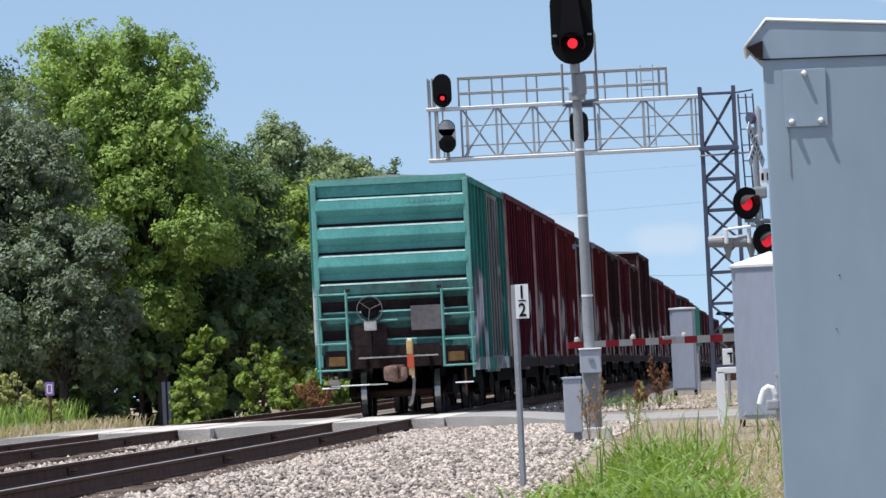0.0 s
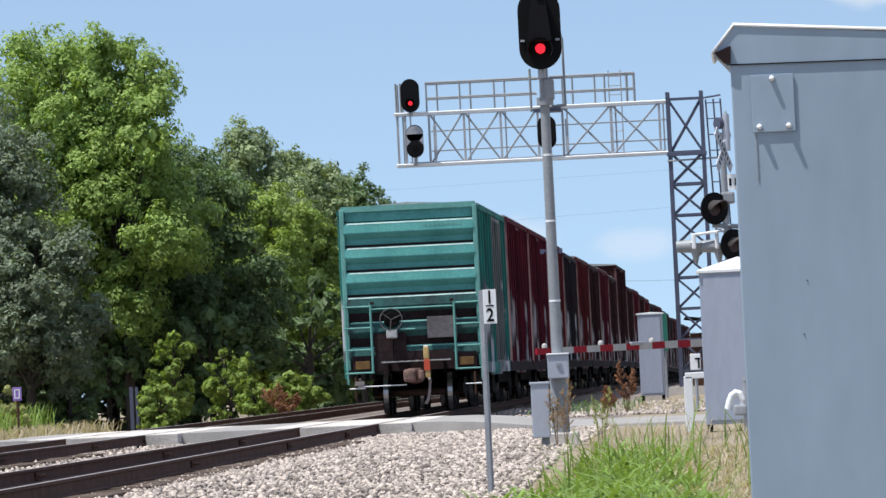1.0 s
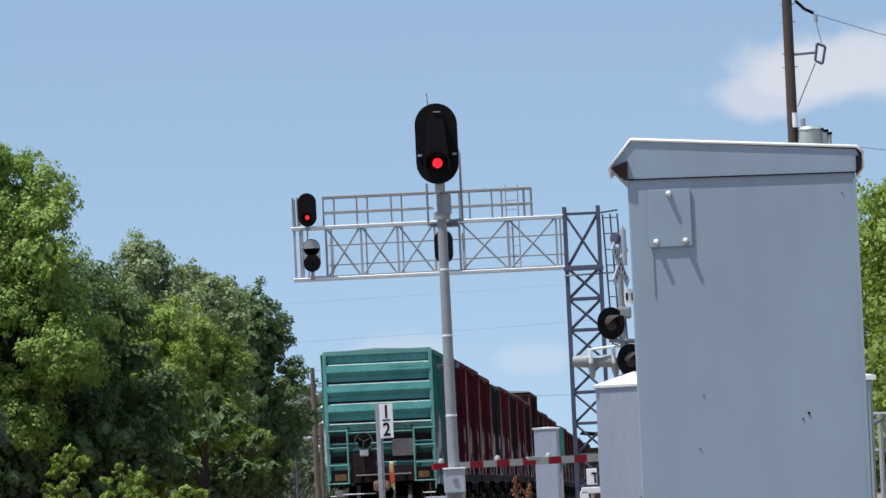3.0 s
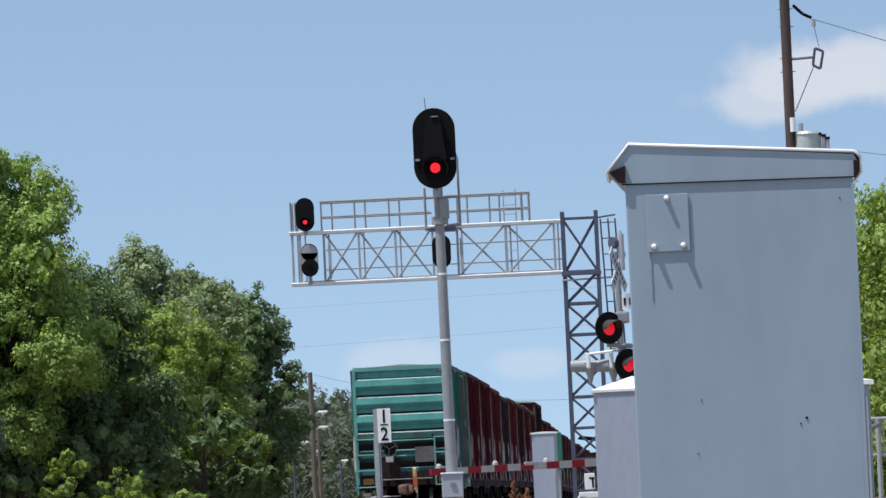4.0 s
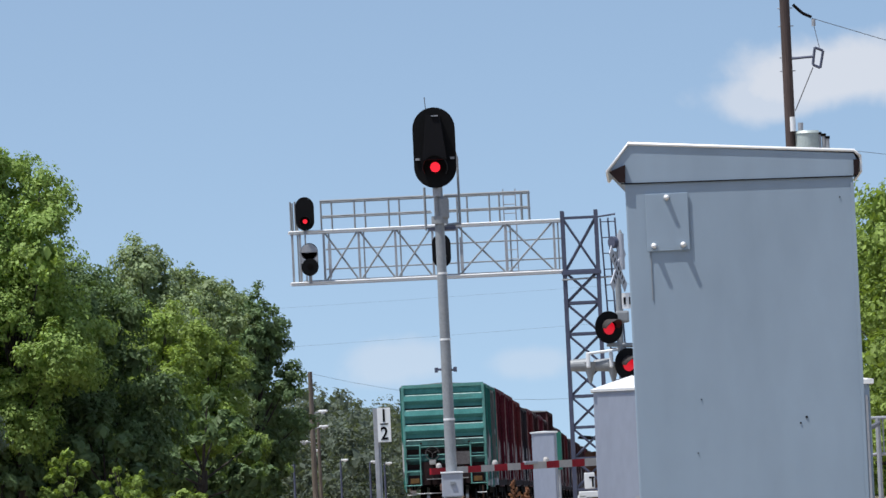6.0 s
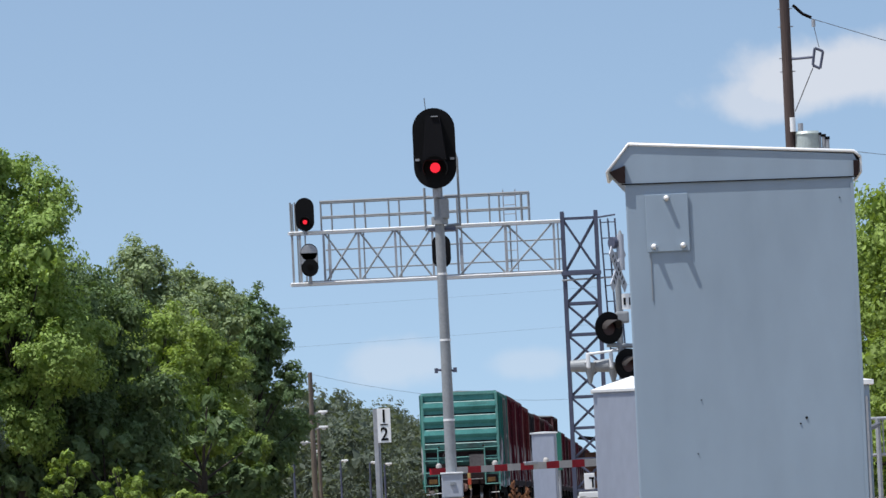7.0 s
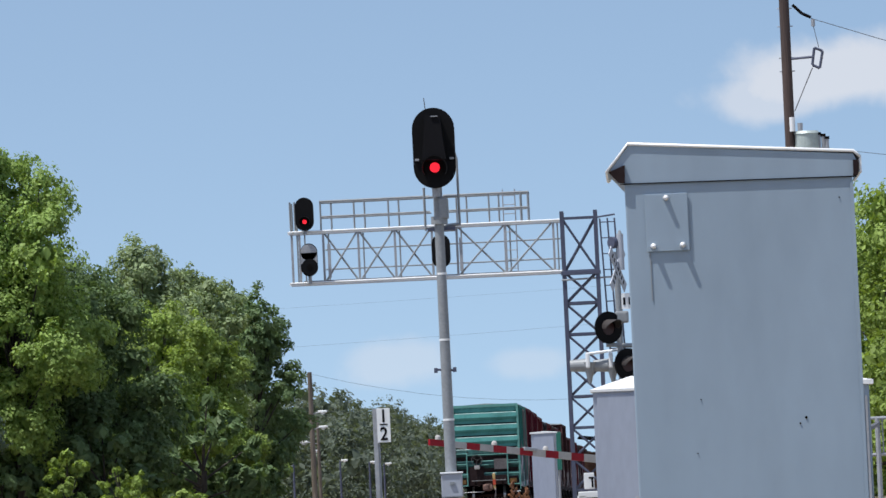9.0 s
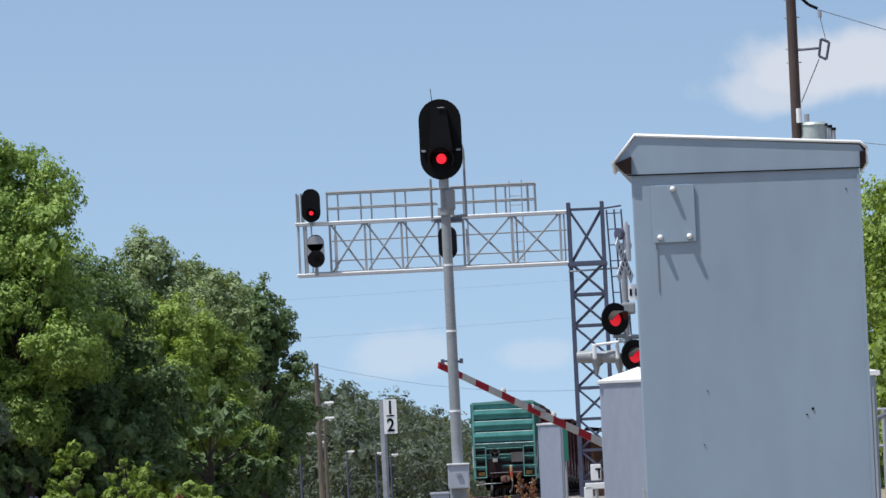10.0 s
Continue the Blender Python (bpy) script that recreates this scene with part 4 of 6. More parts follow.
    p_tube("cage_top", (-1.62, y0 + 0.4, 9.46), (-0.92, y0 + 0.4, 9.54), 0.03, "dull_steel", t, seg=6)
    for x, z in ((-11.1, 9.9), (-6.4, 9.9)):
        p_box("signal_bracket", (-10.32 if x < -8 else -6.0, y0 - 0.03, 8.45), (0.10, 0.12, 1.1), "galvanised", t)
    p_box("pedestal", (-2.11, (y0 + y1) / 2, -0.25), (1.9, 1.9, 0.6), "concrete", t)
    p_box("walk_bracket", (-6.5, y0 - 0.1, 9.30), (0.7, 0.3, 0.16), "dull_steel", t)
    signal_head("railway_signal", "small black signal head showing red on the signal bridge", (-11.07, 220.8, 10.00), True, 0.61, 1.10, deep=False)
    h = signal_head("railway_signal", "unlit signal head with a grey upper half on the signal bridge", (-10.98, 220.8, 8.50), False, 0.56, 1.08, 0.25, hooded=False)
    bm = bmesh.new()
    tube(bm, (0, -0.10, 0.24), (0, -0.02, 0.24), 0.27, seg=28)
    box(bm, (0, -0.06, 0.05), (0.54, 0.08, 0.36))
    part("upper_cover", bm, "galvanised", h, "grey upper cover")
    bm = bmesh.new()
    tube(bm, (0.02, -0.20, -0.24), (0.02, -0.02, -0.24), 0.27, seg=28)
    disc = part("lamp_disc", bm, "black", h, "round black lamp disc")
    bm = bmesh.new()
    tube(bm, (0.02, -0.215, -0.24), (0.02, -0.20, -0.24), 0.10, seg=20)
    part("lens", bm, "dark_iron", disc)
    signal_head("railway_signal", "unlit black signal head on the signal bridge", (-6.65, 220.8, 8.58), False, 0.61, 1.10, deep=False)


build_gantry()


# ---- trackside cases ----
def build_main_case():
    """Tall relay case: seamed sheet walls, a shallow gabled roof with dark-filled eaves, a bolted cover plate."""
    t = thing("relay_case", "tall metal relay case with gabled roof, blue sky shade in its colour", "relay case", (0.345, 24.0, -0.6))
    w, dp, h = 0.81, 0.75, 2.56
    p_box("body", (0, dp / 2, h / 2 + 0.005), (w, dp, h + 0.01), "case_shade", t, bevel=0.006)
    hw = w / 2
    bm = bmesh.new()
    prism(bm, [(-hw, h + 0.008), (hw, h - 0.003), (hw + 0.02, h + 0.05), (hw + 0.005, h + 0.078), (-hw + 0.022, h + 0.145), (-hw - 0.050, h + 0.065)], -0.004, dp + 0.012)
    part("gable_panel", bm, "case_shade", t)
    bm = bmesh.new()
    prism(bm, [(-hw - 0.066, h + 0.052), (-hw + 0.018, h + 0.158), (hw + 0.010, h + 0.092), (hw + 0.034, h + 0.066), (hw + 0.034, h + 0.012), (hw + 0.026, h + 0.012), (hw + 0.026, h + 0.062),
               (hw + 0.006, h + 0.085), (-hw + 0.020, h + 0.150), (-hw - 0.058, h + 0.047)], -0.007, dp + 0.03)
    part("roof", bm, "case_top", t, "folded sheet roof, coloured white as if sunlit")
    # thin bar added to draw the sunlit line along the roof edge
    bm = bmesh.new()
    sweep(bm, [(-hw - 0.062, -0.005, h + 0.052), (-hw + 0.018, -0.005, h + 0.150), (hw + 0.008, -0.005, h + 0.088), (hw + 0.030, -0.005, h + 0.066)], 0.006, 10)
    part("rolled_edge", bm, "case_top", t, "rolled roof edge, coloured bright as if sunlit", smooth=True)
    # dark blocks paint the shade inside the open eaves
    bm = bmesh.new()
    prism(bm, [(-hw - 0.054, h + 0.053), (-hw + 0.004, h + 0.075), (-hw + 0.002, h + 0.012), (-hw - 0.022, h + 0.016)], -0.019, 0.05)
    part("eave_shade", bm, "brown_black", t, "dark block painted as the shaded eave hollow")
    bm = bmesh.new()
    prism(bm, [(hw + 0.004, h + 0.055), (hw + 0.026, h + 0.055), (hw + 0.020, h + 0.002), (hw + 0.004, h + 0.002)], -0.019, 0.05)
    part("eave_shade", bm, "brown_black", t, "dark block painted as the shaded eave hollow")
    bm = bmesh.new()
    box(bm, (0, -0.005, 0), (w + 0.03, 0.005, 0.004), m=pose(0, 0, h + 0.0025, 0, 0.78))
    part("roof_seam", bm, "dark_iron", t)
    c = p_box("cover_plate", (-hw + 0.145, -0.006, h - 0.135), (0.152, 0.006, 0.205), "case_shade", t, bevel=0.002)
    for x, z in ((0, 0.087), (-0.052, -0.083), (0.052, -0.083)):
        bm = bmesh.new()
        tube(bm, (-hw + 0.145 + x, -0.009, h - 0.135 + z), (-hw + 0.145 + x, -0.030, h - 0.135 + z), 0.011, 0.007, seg=12)
        part("bolt", bm, "case_top", c, "bright dome bolt", smooth=True)
    p_box("weld_seam", (-hw + 0.08, -0.002, h - 0.325), (0.003, 0.003, 0.17), "mast_grey", t)
    for x, z, r in ((0.20, 1.71, 0.006), (0.178, 1.69, 0.004), (0.355, 2.485, 0.003), (-0.17, 1.79, 0.003), (-0.19, 1.60, 0.003)):
        bm = bmesh.new()
        tube(bm, (x, 0.001, z), (x, -0.003, z), r * 0.8, seg=8)
        part("rivet", bm, "dark_iron", t)
    p_box("edge_flange", (hw - 0.004, -0.006, h / 2), (0.012, 0.008, h - 0.05), "case_shade", t)
    p_box("plinth", (0, dp / 2, -0.02), (w + 0.06, dp + 0.06, 0.12), "concrete", t)


build_main_case()


def gable_case(name, label, at, w, dp, h, roof, legs=0.12, mat="case_shade"):
    t = thing(name, label, "equipment case", at)
    p_box("body", (0, dp / 2, legs + h / 2), (w, dp, h), mat, t, bevel=0.01)
    bm = bmesh.new()
    z = legs + h
    a = [bm.verts.new(v) for v in ((-w / 2 - 0.04, -0.04, z), (w / 2 + 0.04, -0.04, z), (w / 2 + 0.04, dp + 0.04, z), (-w / 2 - 0.04, dp + 0.04, z))]
    b = [bm.verts.new(v) for v in ((-w / 2 - 0.04, -0.04, z + 0.04), (w / 2 + 0.04, -0.04, z + 0.04), (w / 2 + 0.04, dp + 0.04, z + 0.04), (-w / 2 - 0.04, dp + 0.04, z + 0.04))]
    top = bm.verts.new((0, dp / 2, z + 0.04 + roof))
    bm.faces.new(a[::-1])
    for i in range(4):
        j = (i + 1) % 4
        bm.faces.new((a[i], a[j], b[j], b[i])), bm.faces.new((b[i], b[j], top))
    part("roof", bm, "case_top", t, "white sheet roof")
    for x in (-w / 2 + 0.06, w / 2 - 0.06):
        for y in (0.06, dp - 0.06):
            p_box("leg", (x, y, legs / 2), (0.08, 0.08, legs), "dark_iron", t)
    p_box("door", (0.0, -0.012, legs + h * 0.5), (w - 0.12, 0.02, h - 0.12), mat, t, bevel=0.004)
    p_box("hinge_edge", (w / 2 - 0.03, -0.018, legs + h * 0.5), (0.02, 0.02, h - 0.2), "galvanised", t)
    return t


# walls coloured as in shade, roofs as in sun
gable_case("crossing_case", "pale grey metal crossing control case with hipped white roof", (-0.30, 105.0, -0.22), 1.22, 1.2, 2.36, 0.20, mat="case_lilac_shade")
gable_case("signal_case", "narrow white metal signal case on short legs", (-3.09, 190.0, -0.25), 0.69, 0.7, 2.28, 0.02, legs=0.22, mat="case_lilac_shade")
gable_case("battery_case", "white metal battery case with sheet roof", (1.62, 60.0, -0.55), 0.62, 0.6, 2.08, 0.06)


# ---- level crossing ----
GATE_AT = (-0.85, 146.0, 1.28)
GATE_YAW = math.degrees(math.atan2(6.5, 3.79))


def hood(bm, x, y, z, r, reach):
    """A peaked visor round the top of a lamp, deepest at the crown."""
    k = 16
    rings = [[], [], []]
    for i in range(k + 1):
        a = math.pi * (-0.02 + 1.04 * i / k)
        c, s = math.cos(a), math.sin(a)
        d = reach * (0.35 + 0.65 * max(0.0, s))
        rings[0].append(bm.verts.new((x + r * c, y, z + r * s)))
        rings[1].append(bm.verts.new((x + r * c, y - d, z + r * s - 0.02)))
        rings[2].append(bm.verts.new((x + (r - 0.012) * c, y - d, z + (r - 0.012) * s - 0.02)))
    for a, b in ((0, 1), (1, 2)):
        for i in range(k):
            bm.faces.new((rings[a][i], rings[a][i + 1], rings[b][i + 1], rings[b][i]))


FLASHER_YAW = 34
LENSES = []


def ring(bm, r0, r1, y0, y1, seg=36):
    """A flat ring with thickness, its axis along y."""
    loops = []
    for r, y in ((r1, y0), (r0, y0), (r0, y1), (r1, y1)):
        loops.append([bm.verts.new((r * math.cos(2 * math.pi * k / seg), y, r * math.sin(2 * math.pi * k / seg))) for k in range(seg)])
    for a, b in zip(loops, loops[1:] + loops[:1]):
        for k in range(seg):
            bm.faces.new((a[k], a[(k + 1) % seg], b[(k + 1) % seg], b[k]))


def build_crossing():
    t = thing("crossing_signal", "grey crossing mast with red flashers and crossbuck beside the road", "crossing signal", (-0.62, 146.2, -0.3))
    p_tube("mast", (0, 0, 0), (0, 0, 6.1), 0.065, "mast_grey", t, seg=16)
    p_box("gate_mechanism", (-0.02, 0.1, 1.62), (0.5, 0.55, 0.75), "mast_grey", t, bevel=0.03)
    b = p_tube("bell_post", (0.10, -0.05, 5.70), (0.10, -0.05, 6.48), 0.075, "shade_white", t, "white bell housing", seg=14)
    p_tube("bell_cap", (0.10, -0.05, 6.48), (0.10, -0.05, 6.56), 0.05, "mast_grey", b, r2=0.02)
    bm = bmesh.new()
    tube(bm, (-0.10, -0.08, 6.30), (-0.02, -0.02, 6.30), 0.13, seg=18)
    part("bell_gong", bm, "dull_steel", t)
    for lean, dy in ((42, 0.0), (-42, 0.03)):
        bm = bmesh.new()
        box(bm, (0, 0, 0), (1.22, 0.02, 0.23), m=pose(0.02, -0.12 - dy, 5.72, 0, 0, 71) @ pose(0, 0, 0, 0, lean))
        bl = part("crossbuck_blade", bm, "shade_white", t, "white crossbuck blade")
        for n in range(7):
            bm = bmesh.new()
            box(bm, (-0.42 + 0.14 * n, -0.013, 0), (0.045, 0.006, 0.10), m=pose(0.02, -0.12 - dy, 5.72, 0, 0, 71) @ pose(0, 0, 0, 0, lean))
            part("letter_bar", bm, "ink", bl)
    pl = p_box("track_count_plate", (0.30, -0.08, 5.02), (0.46, 0.02, 0.34), "white_paint", t)
    for i in range(3):
        p_box("letter_bar", (0.13 + 0.12 * i, -0.095, 5.02), (0.05, 0.008, 0.16), "ink", pl)
    p_box("bracket", (0.06, -0.05, 4.68), (0.30, 0.22, 0.26), "mast_grey", t, bevel=0.05)
    p_tube("crossarm", (-0.3, -0.05, 4.10), (0.7, 0.05, 4.02), 0.05, "mast_grey", t)
    for x, z in ((-0.24, 4.46), (0.15, 3.65)):
        m = pose(x, -0.28, z, 0, 0, FLASHER_YAW)
        bm = bmesh.new()
        ring(bm, 0.165, 0.35, -0.015, 0.015)
        bmesh.ops.transform(bm, matrix=m, verts=bm.verts)
        f = part("flasher", bm, "black", t, "round black flasher background")
        bm = bmesh.new()
        hood(bm, 0, -0.015, 0, 0.180, 0.40)
        bmesh.ops.transform(bm, matrix=m, verts=bm.verts)
        part("visor", bm, "mast_visor", f, "grey weathered visor")
        bm = bmesh.new()
        ring(bm, 0.160, 0.175, 0.015, 0.16, 20)
        tube(bm, (0, 0.16, 0), (0, 0.28, 0), 0.175, 0.1, seg=20)
        bmesh.ops.transform(bm, matrix=m, verts=bm.verts)
        part("lamp_body", bm, "black", f)
        # made-up turning disc imitates the flashing: a glowing face and a dark one
        bm = bmesh.new()
        tube(bm, (0, -0.010, 0), (0, 0.010, 0), 0.148, seg=28)
        lens = part("lens", bm, "flasher_dark", f, "red crossing light, flashing")
        lens.data.materials.append(M["red_lens"])
        for p in lens.data.polygons:
            p.material_index = 1 if p.normal.y < -0.9 else 0
        LENSES.append((lens, (x, -0.28, z)))
    # the pair that faces the other way, seen from behind
    p_tube("lower_crossarm", (-1.05, 0.25, 3.68), (0.5, 0.1, 3.64), 0.045, "mast_grey", t)
    p_tube("conduit", (-0.72, 0.1, 3.92), (-0.05, 0.1, 3.98), 0.03, "white_paint", t)
    for x, z in ((-0.72, 3.68), (-0.22, 3.66)):
        bm = bmesh.new()
        tube(bm, (x - 0.38, 0.28, z), (x + 0.02, 0.24, z), 0.125, 0.15, seg=18)
        f = part("flasher", bm, "mast_grey", t, "grey flasher housing seen from behind")
        bm = bmesh.new()
        tube(bm, (x + 0.03, 0.2, z + 0.06), (x + 0.03, 0.2, z - 0.40), 0.15, 0.03, seg=12)
        part("terminal_cone", bm, "mast_grey", f)
        p_box("clamp", (x + 0.0, 0.08, z + 0.10), (0.09, 0.2, 0.34), "white_paint", f, bevel=0.03)
    p_box("foundation", (0, 0, 0.0), (0.9, 0.9, 0.24), "concrete", t, bevel=0.02)


build_crossing()


def build_gate_arm():
    """The striped arm points along its own -x from the pivot; it carries three small lamps."""
    t = thing("gate_arm", "red and white striped crossing gate arm", "gate arm", GATE_AT)
    length, x, i = 7.53, 0.0, 0
    cuts = [0.0, 0.178] + [0.178 + 0.0702 * k for k in range(1, 11)] + [1.0]
    for a, b in zip(cuts, cuts[1:]):
        hgt = 0.165 - 0.04 * a
        red = i % 2 == 1
        p_box("stripe", (-length * (a + b) / 2, 0, 0), (length * (b - a), 0.045, hgt), "red_tape" if red else "white_tape", t, "" if red else "white reflective stripe")
        i += 1
    for u in (0.955, 0.66, 0.385):
        bm = bmesh.new()
        tube(bm, (-length * u, 0, 0.07), (-length * u, 0, 0.125), 0.062, 0.058, seg=14)
        tube(bm, (-length * u, 0, 0.125), (-length * u, 0, 0.165), 0.058, 0.03, seg=14)
        part("gate_lamp", bm, "white_tape", t, "pale gate lamp")
    p_box("joint_sleeve", (-length * 0.475, -0.03, 0.06), (0.50, 0.075, 0.075), "galvanised", t, bevel=0.02)
    p_box("counterweight", (0.55, 0, 0), (0.5, 0.2, 0.35), "galvanised", t, bevel=0.03)
    p_box("support", (0.15, 0.03, 0), (0.5, 0.06, 0.1), "galvanised", t)
    return t


GATE = build_gate_arm()


# ---- milepost sign ----
def build_half_sign():
    t = thing("milepost_sign", "white half-mile plate with black figures on a grey steel post", "milepost", (-3.03, 74.0, -0.5))
    bm = bmesh.new()
    prism(bm, [(-0.035, -0.03), (0.035, -0.03), (0.035, 0.0), (0.012, 0.0), (0.012, 0.02), (-0.012, 0.02), (-0.012, 0.0), (-0.035, 0.0)], 0, 2.30, pose(0, 0, 0, 90))
    part("post", bm, "galvanised", t)
    pl = p_box("plate", (0.085, -0.045, 2.115), (0.145, 0.006, 0.375), "white_paint", t, "white reflective plate", bevel=0.002)
    for body, z, size in (("1", 2.150, 0.20), ("2", 1.955, 0.20)):
        cu = bpy.data.curves.new("figure", "FONT")
        cu.body, cu.size, cu.align_x, cu.extrude, cu.offset = body, size, "CENTER", 0.001, 0.004
        tmp = bpy.data.objects.new("figure", cu)
        me = bpy.data.meshes.new_from_object(tmp)
        bpy.data.objects.remove(tmp)
        me.materials.clear()
        me.materials.append(M["ink"])
        me.transform(pose(0.085, -0.0505, z, 90) @ Matrix.Diagonal((0.85, 1, 1, 1)))
        o = new("figure", me)
        o.parent = pl
        tagged(o, "black figure " + body)
    p_box("fraction_bar", (0.085, -0.0505, 2.125), (0.085, 0.003, 0.014), "ink", pl)


build_half_sign()


# ---- plants ----
def leaf_cloud(rng, blobs, count, size, droop=0.3):
    """Small bent leaves scattered through lumpy clumps. blobs: rows of centre and radii."""
    blobs = np.array(blobs)
    vol = blobs[:, 3] * blobs[:, 4] + blobs[:, 4] * blobs[:, 5]
    pick = rng.choice(len(blobs), count, p=vol / vol.sum())
    d = rng.normal(size=(count, 3))
    d /= np.linalg.norm(d, axis=1)[:, None]
    d[:, 2] = np.where(rng.uniform(size=count) < 0.6, np.abs(d[:, 2]), d[:, 2])
    r = rng.uniform(0.35, 1.08, count) ** 0.5
    c = blobs[pick, :3] + d * blobs[pick, 3:6] * r[:, None]
    nrm = d * 0.95 + rng.normal(size=(count, 3)) * 0.36 + np.array([0, 0, 0.45])
    nrm /= np.linalg.norm(nrm, axis=1)[:, None]
    tan = np.cross(nrm, rng.normal(size=(count, 3)))
    tan /= np.linalg.norm(tan, axis=1)[:, None] + 1e-9
    tan[:, 2] -= droop
    bit = np.cross(nrm, tan)
    s = (size * rng.uniform(0.6, 1.35, count))[:, None]
    v = np.stack([c - tan * s * 0.5, c + bit * s * 0.30 + nrm * s * 0.06, c + tan * s * 0.55, c - bit * s * 0.30 + nrm * s * 0.06], 1).reshape(-1, 3)
    i = np.arange(count) * 4
    f = np.concatenate([np.stack([i, i + 1, i + 2], 1), np.stack([i, i + 2, i + 3], 1)])
    return v, f


def mesh_from(name, v, f, mat):
    me = bpy.data.meshes.new(name)
    me.from_pydata(v.tolist(), [], f.tolist())
    me.materials.append(M[mat])
    me.update()
    return me


def foliage(rng, clumps, leaves, size, tufts, tuft_size):
    """Leaves in small tufts over the upper and outer sides of the clumps, with broad inner leaves added to block light
    inside them.
    """
    clumps = np.array(clumps)
    area = clumps[:, 3] ** 2
    own = rng.choice(len(clumps), tufts, p=area / area.sum())
    d = rng.normal(size=(tufts, 3))
    d[:, 2] = d[:, 2] * 0.8 + 0.35
    d /= np.linalg.norm(d, axis=1)[:, None]
    centre = clumps[own, :3] + d * clumps[own, 3:6] * rng.uniform(0.72, 1.12, tufts)[:, None]
    radius = tuft_size * rng.uniform(0.55, 1.35, tufts)
    pick = rng.choice(tufts, leaves, p=radius ** 2 / (radius ** 2).sum())
    e = rng.normal(size=(leaves, 3))
    e /= np.linalg.norm(e, axis=1)[:, None]
    c = centre[pick] + e * np.array([1.0, 1.0, 0.8]) * (radius[pick] * rng.uniform(0.2, 1.0, leaves) ** 0.6)[:, None]
    nrm = e * 0.55 + d[pick] * 0.55 + rng.normal(size=(leaves, 3)) * 0.30 + np.array([0, 0, 0.35])
    s = size * rng.uniform(0.6, 1.35, leaves)
    inner = leaves // 9
    own = rng.choice(len(clumps), inner, p=area / area.sum())
    g = rng.normal(size=(inner, 3))
    g /= np.linalg.norm(g, axis=1)[:, None]
    c = np.concatenate([c, clumps[own, :3] + g * clumps[own, 3:6] * rng.uniform(0.1, 0.62, inner)[:, None]])
    nrm = np.concatenate([nrm, g + rng.normal(size=(inner, 3)) * 0.5])
    s = np.concatenate([s, np.minimum(size * 2.5, clumps[own, 3] * 0.6) * rng.uniform(0.7, 1.2, inner)])[:, None]
    n = len(c)
    nrm /= np.linalg.norm(nrm, axis=1)[:, None]
    tan = np.cross(nrm, rng.normal(size=(n, 3)))
    tan /= np.linalg.norm(tan, axis=1)[:, None] + 1e-9
    tan[:, 2] -= 0.25
    bit = np.cross(nrm, tan)
    v = np.stack([c - tan * s * 0.5, c + bit * s * 0.32 + nrm * s * 0.06, c + tan * s * 0.55, c - bit * s * 0.32 + nrm * s * 0.06], 1).reshape(-1, 3)
    i = np.arange(n) * 4
    return v, np.concatenate([np.stack([i, i + 1, i + 2], 1), np.stack([i, i + 2, i + 3], 1)])


def tree(at, h, w, mat, seed, label, leaves=9000, size=0.26, base=0.12, lumps=34, foot=0.28, name="tree", group="trees along the railway", tuft=0.0):
    """Tapered trunk, forked limbs, and a ragged crown of clumps made of leaf tufts, with upright leading shoots."""
    rng = np.random.default_rng(seed)
    t = thing(name, label, "tree", at, group=group)
    bm = bmesh.new()
    tube(bm, (0, 0, -0.3), (0.1, 0, h * 0.45), w * 0.026 + 0.04, w * 0.018 + 0.02, seg=8)
    clumps = []
    for i in range(lumps):
        z = base + (1 - base) * (i + rng.uniform(0, 1)) / lumps
        prof = foot + (1 - foot) * (z / 0.5) ** 1.2 if z < 0.5 else math.sqrt(max(0.03, 1 - ((z - 0.5) / 0.54) ** 2))
        a = i * 2.4 + rng.uniform(-0.5, 0.5)
        s = w * rng.uniform(0.10, 0.215) * (0.60 + 0.55 * prof)
        rr = max(0.0, w / 2 * prof * rng.uniform(0.50, 1.22) - s * 0.55)
        x, y = rr * math.cos(a), rr * math.sin(a)
        clumps.append((x, y, z * h - s * 0.55, s, s, s * rng.uniform(0.62, 0.95)))
        tube(bm, (0.05, 0, h * min(0.45, z * 0.6)), (x * 0.9, y * 0.9, z * h - s * 0.6), 0.05 * w / 6 + 0.015, 0.015, seg=5)
        # leading shoots stand out of the clump
        for _ in range(2 if z > 0.5 else 1):
            k = s * rng.uniform(0.16, 0.30)
            b = rng.uniform(0, 2 * math.pi)
            clumps.append((x + s * 0.6 * math.cos(b), y + s * 0.6 * math.sin(b), z * h + s * rng.uniform(-0.1, 0.35), k, k, k * rng.uniform(1.6, 2.6)))
    part("trunk", bm, "bark", t)
    ts = tuft or 0.055 * w
    v, f = foliage(rng, clumps, leaves, size, max(60, leaves // 34), ts)
    c = new("crown", mesh_from("crown", v, f, mat))
    c.parent = t
    return t


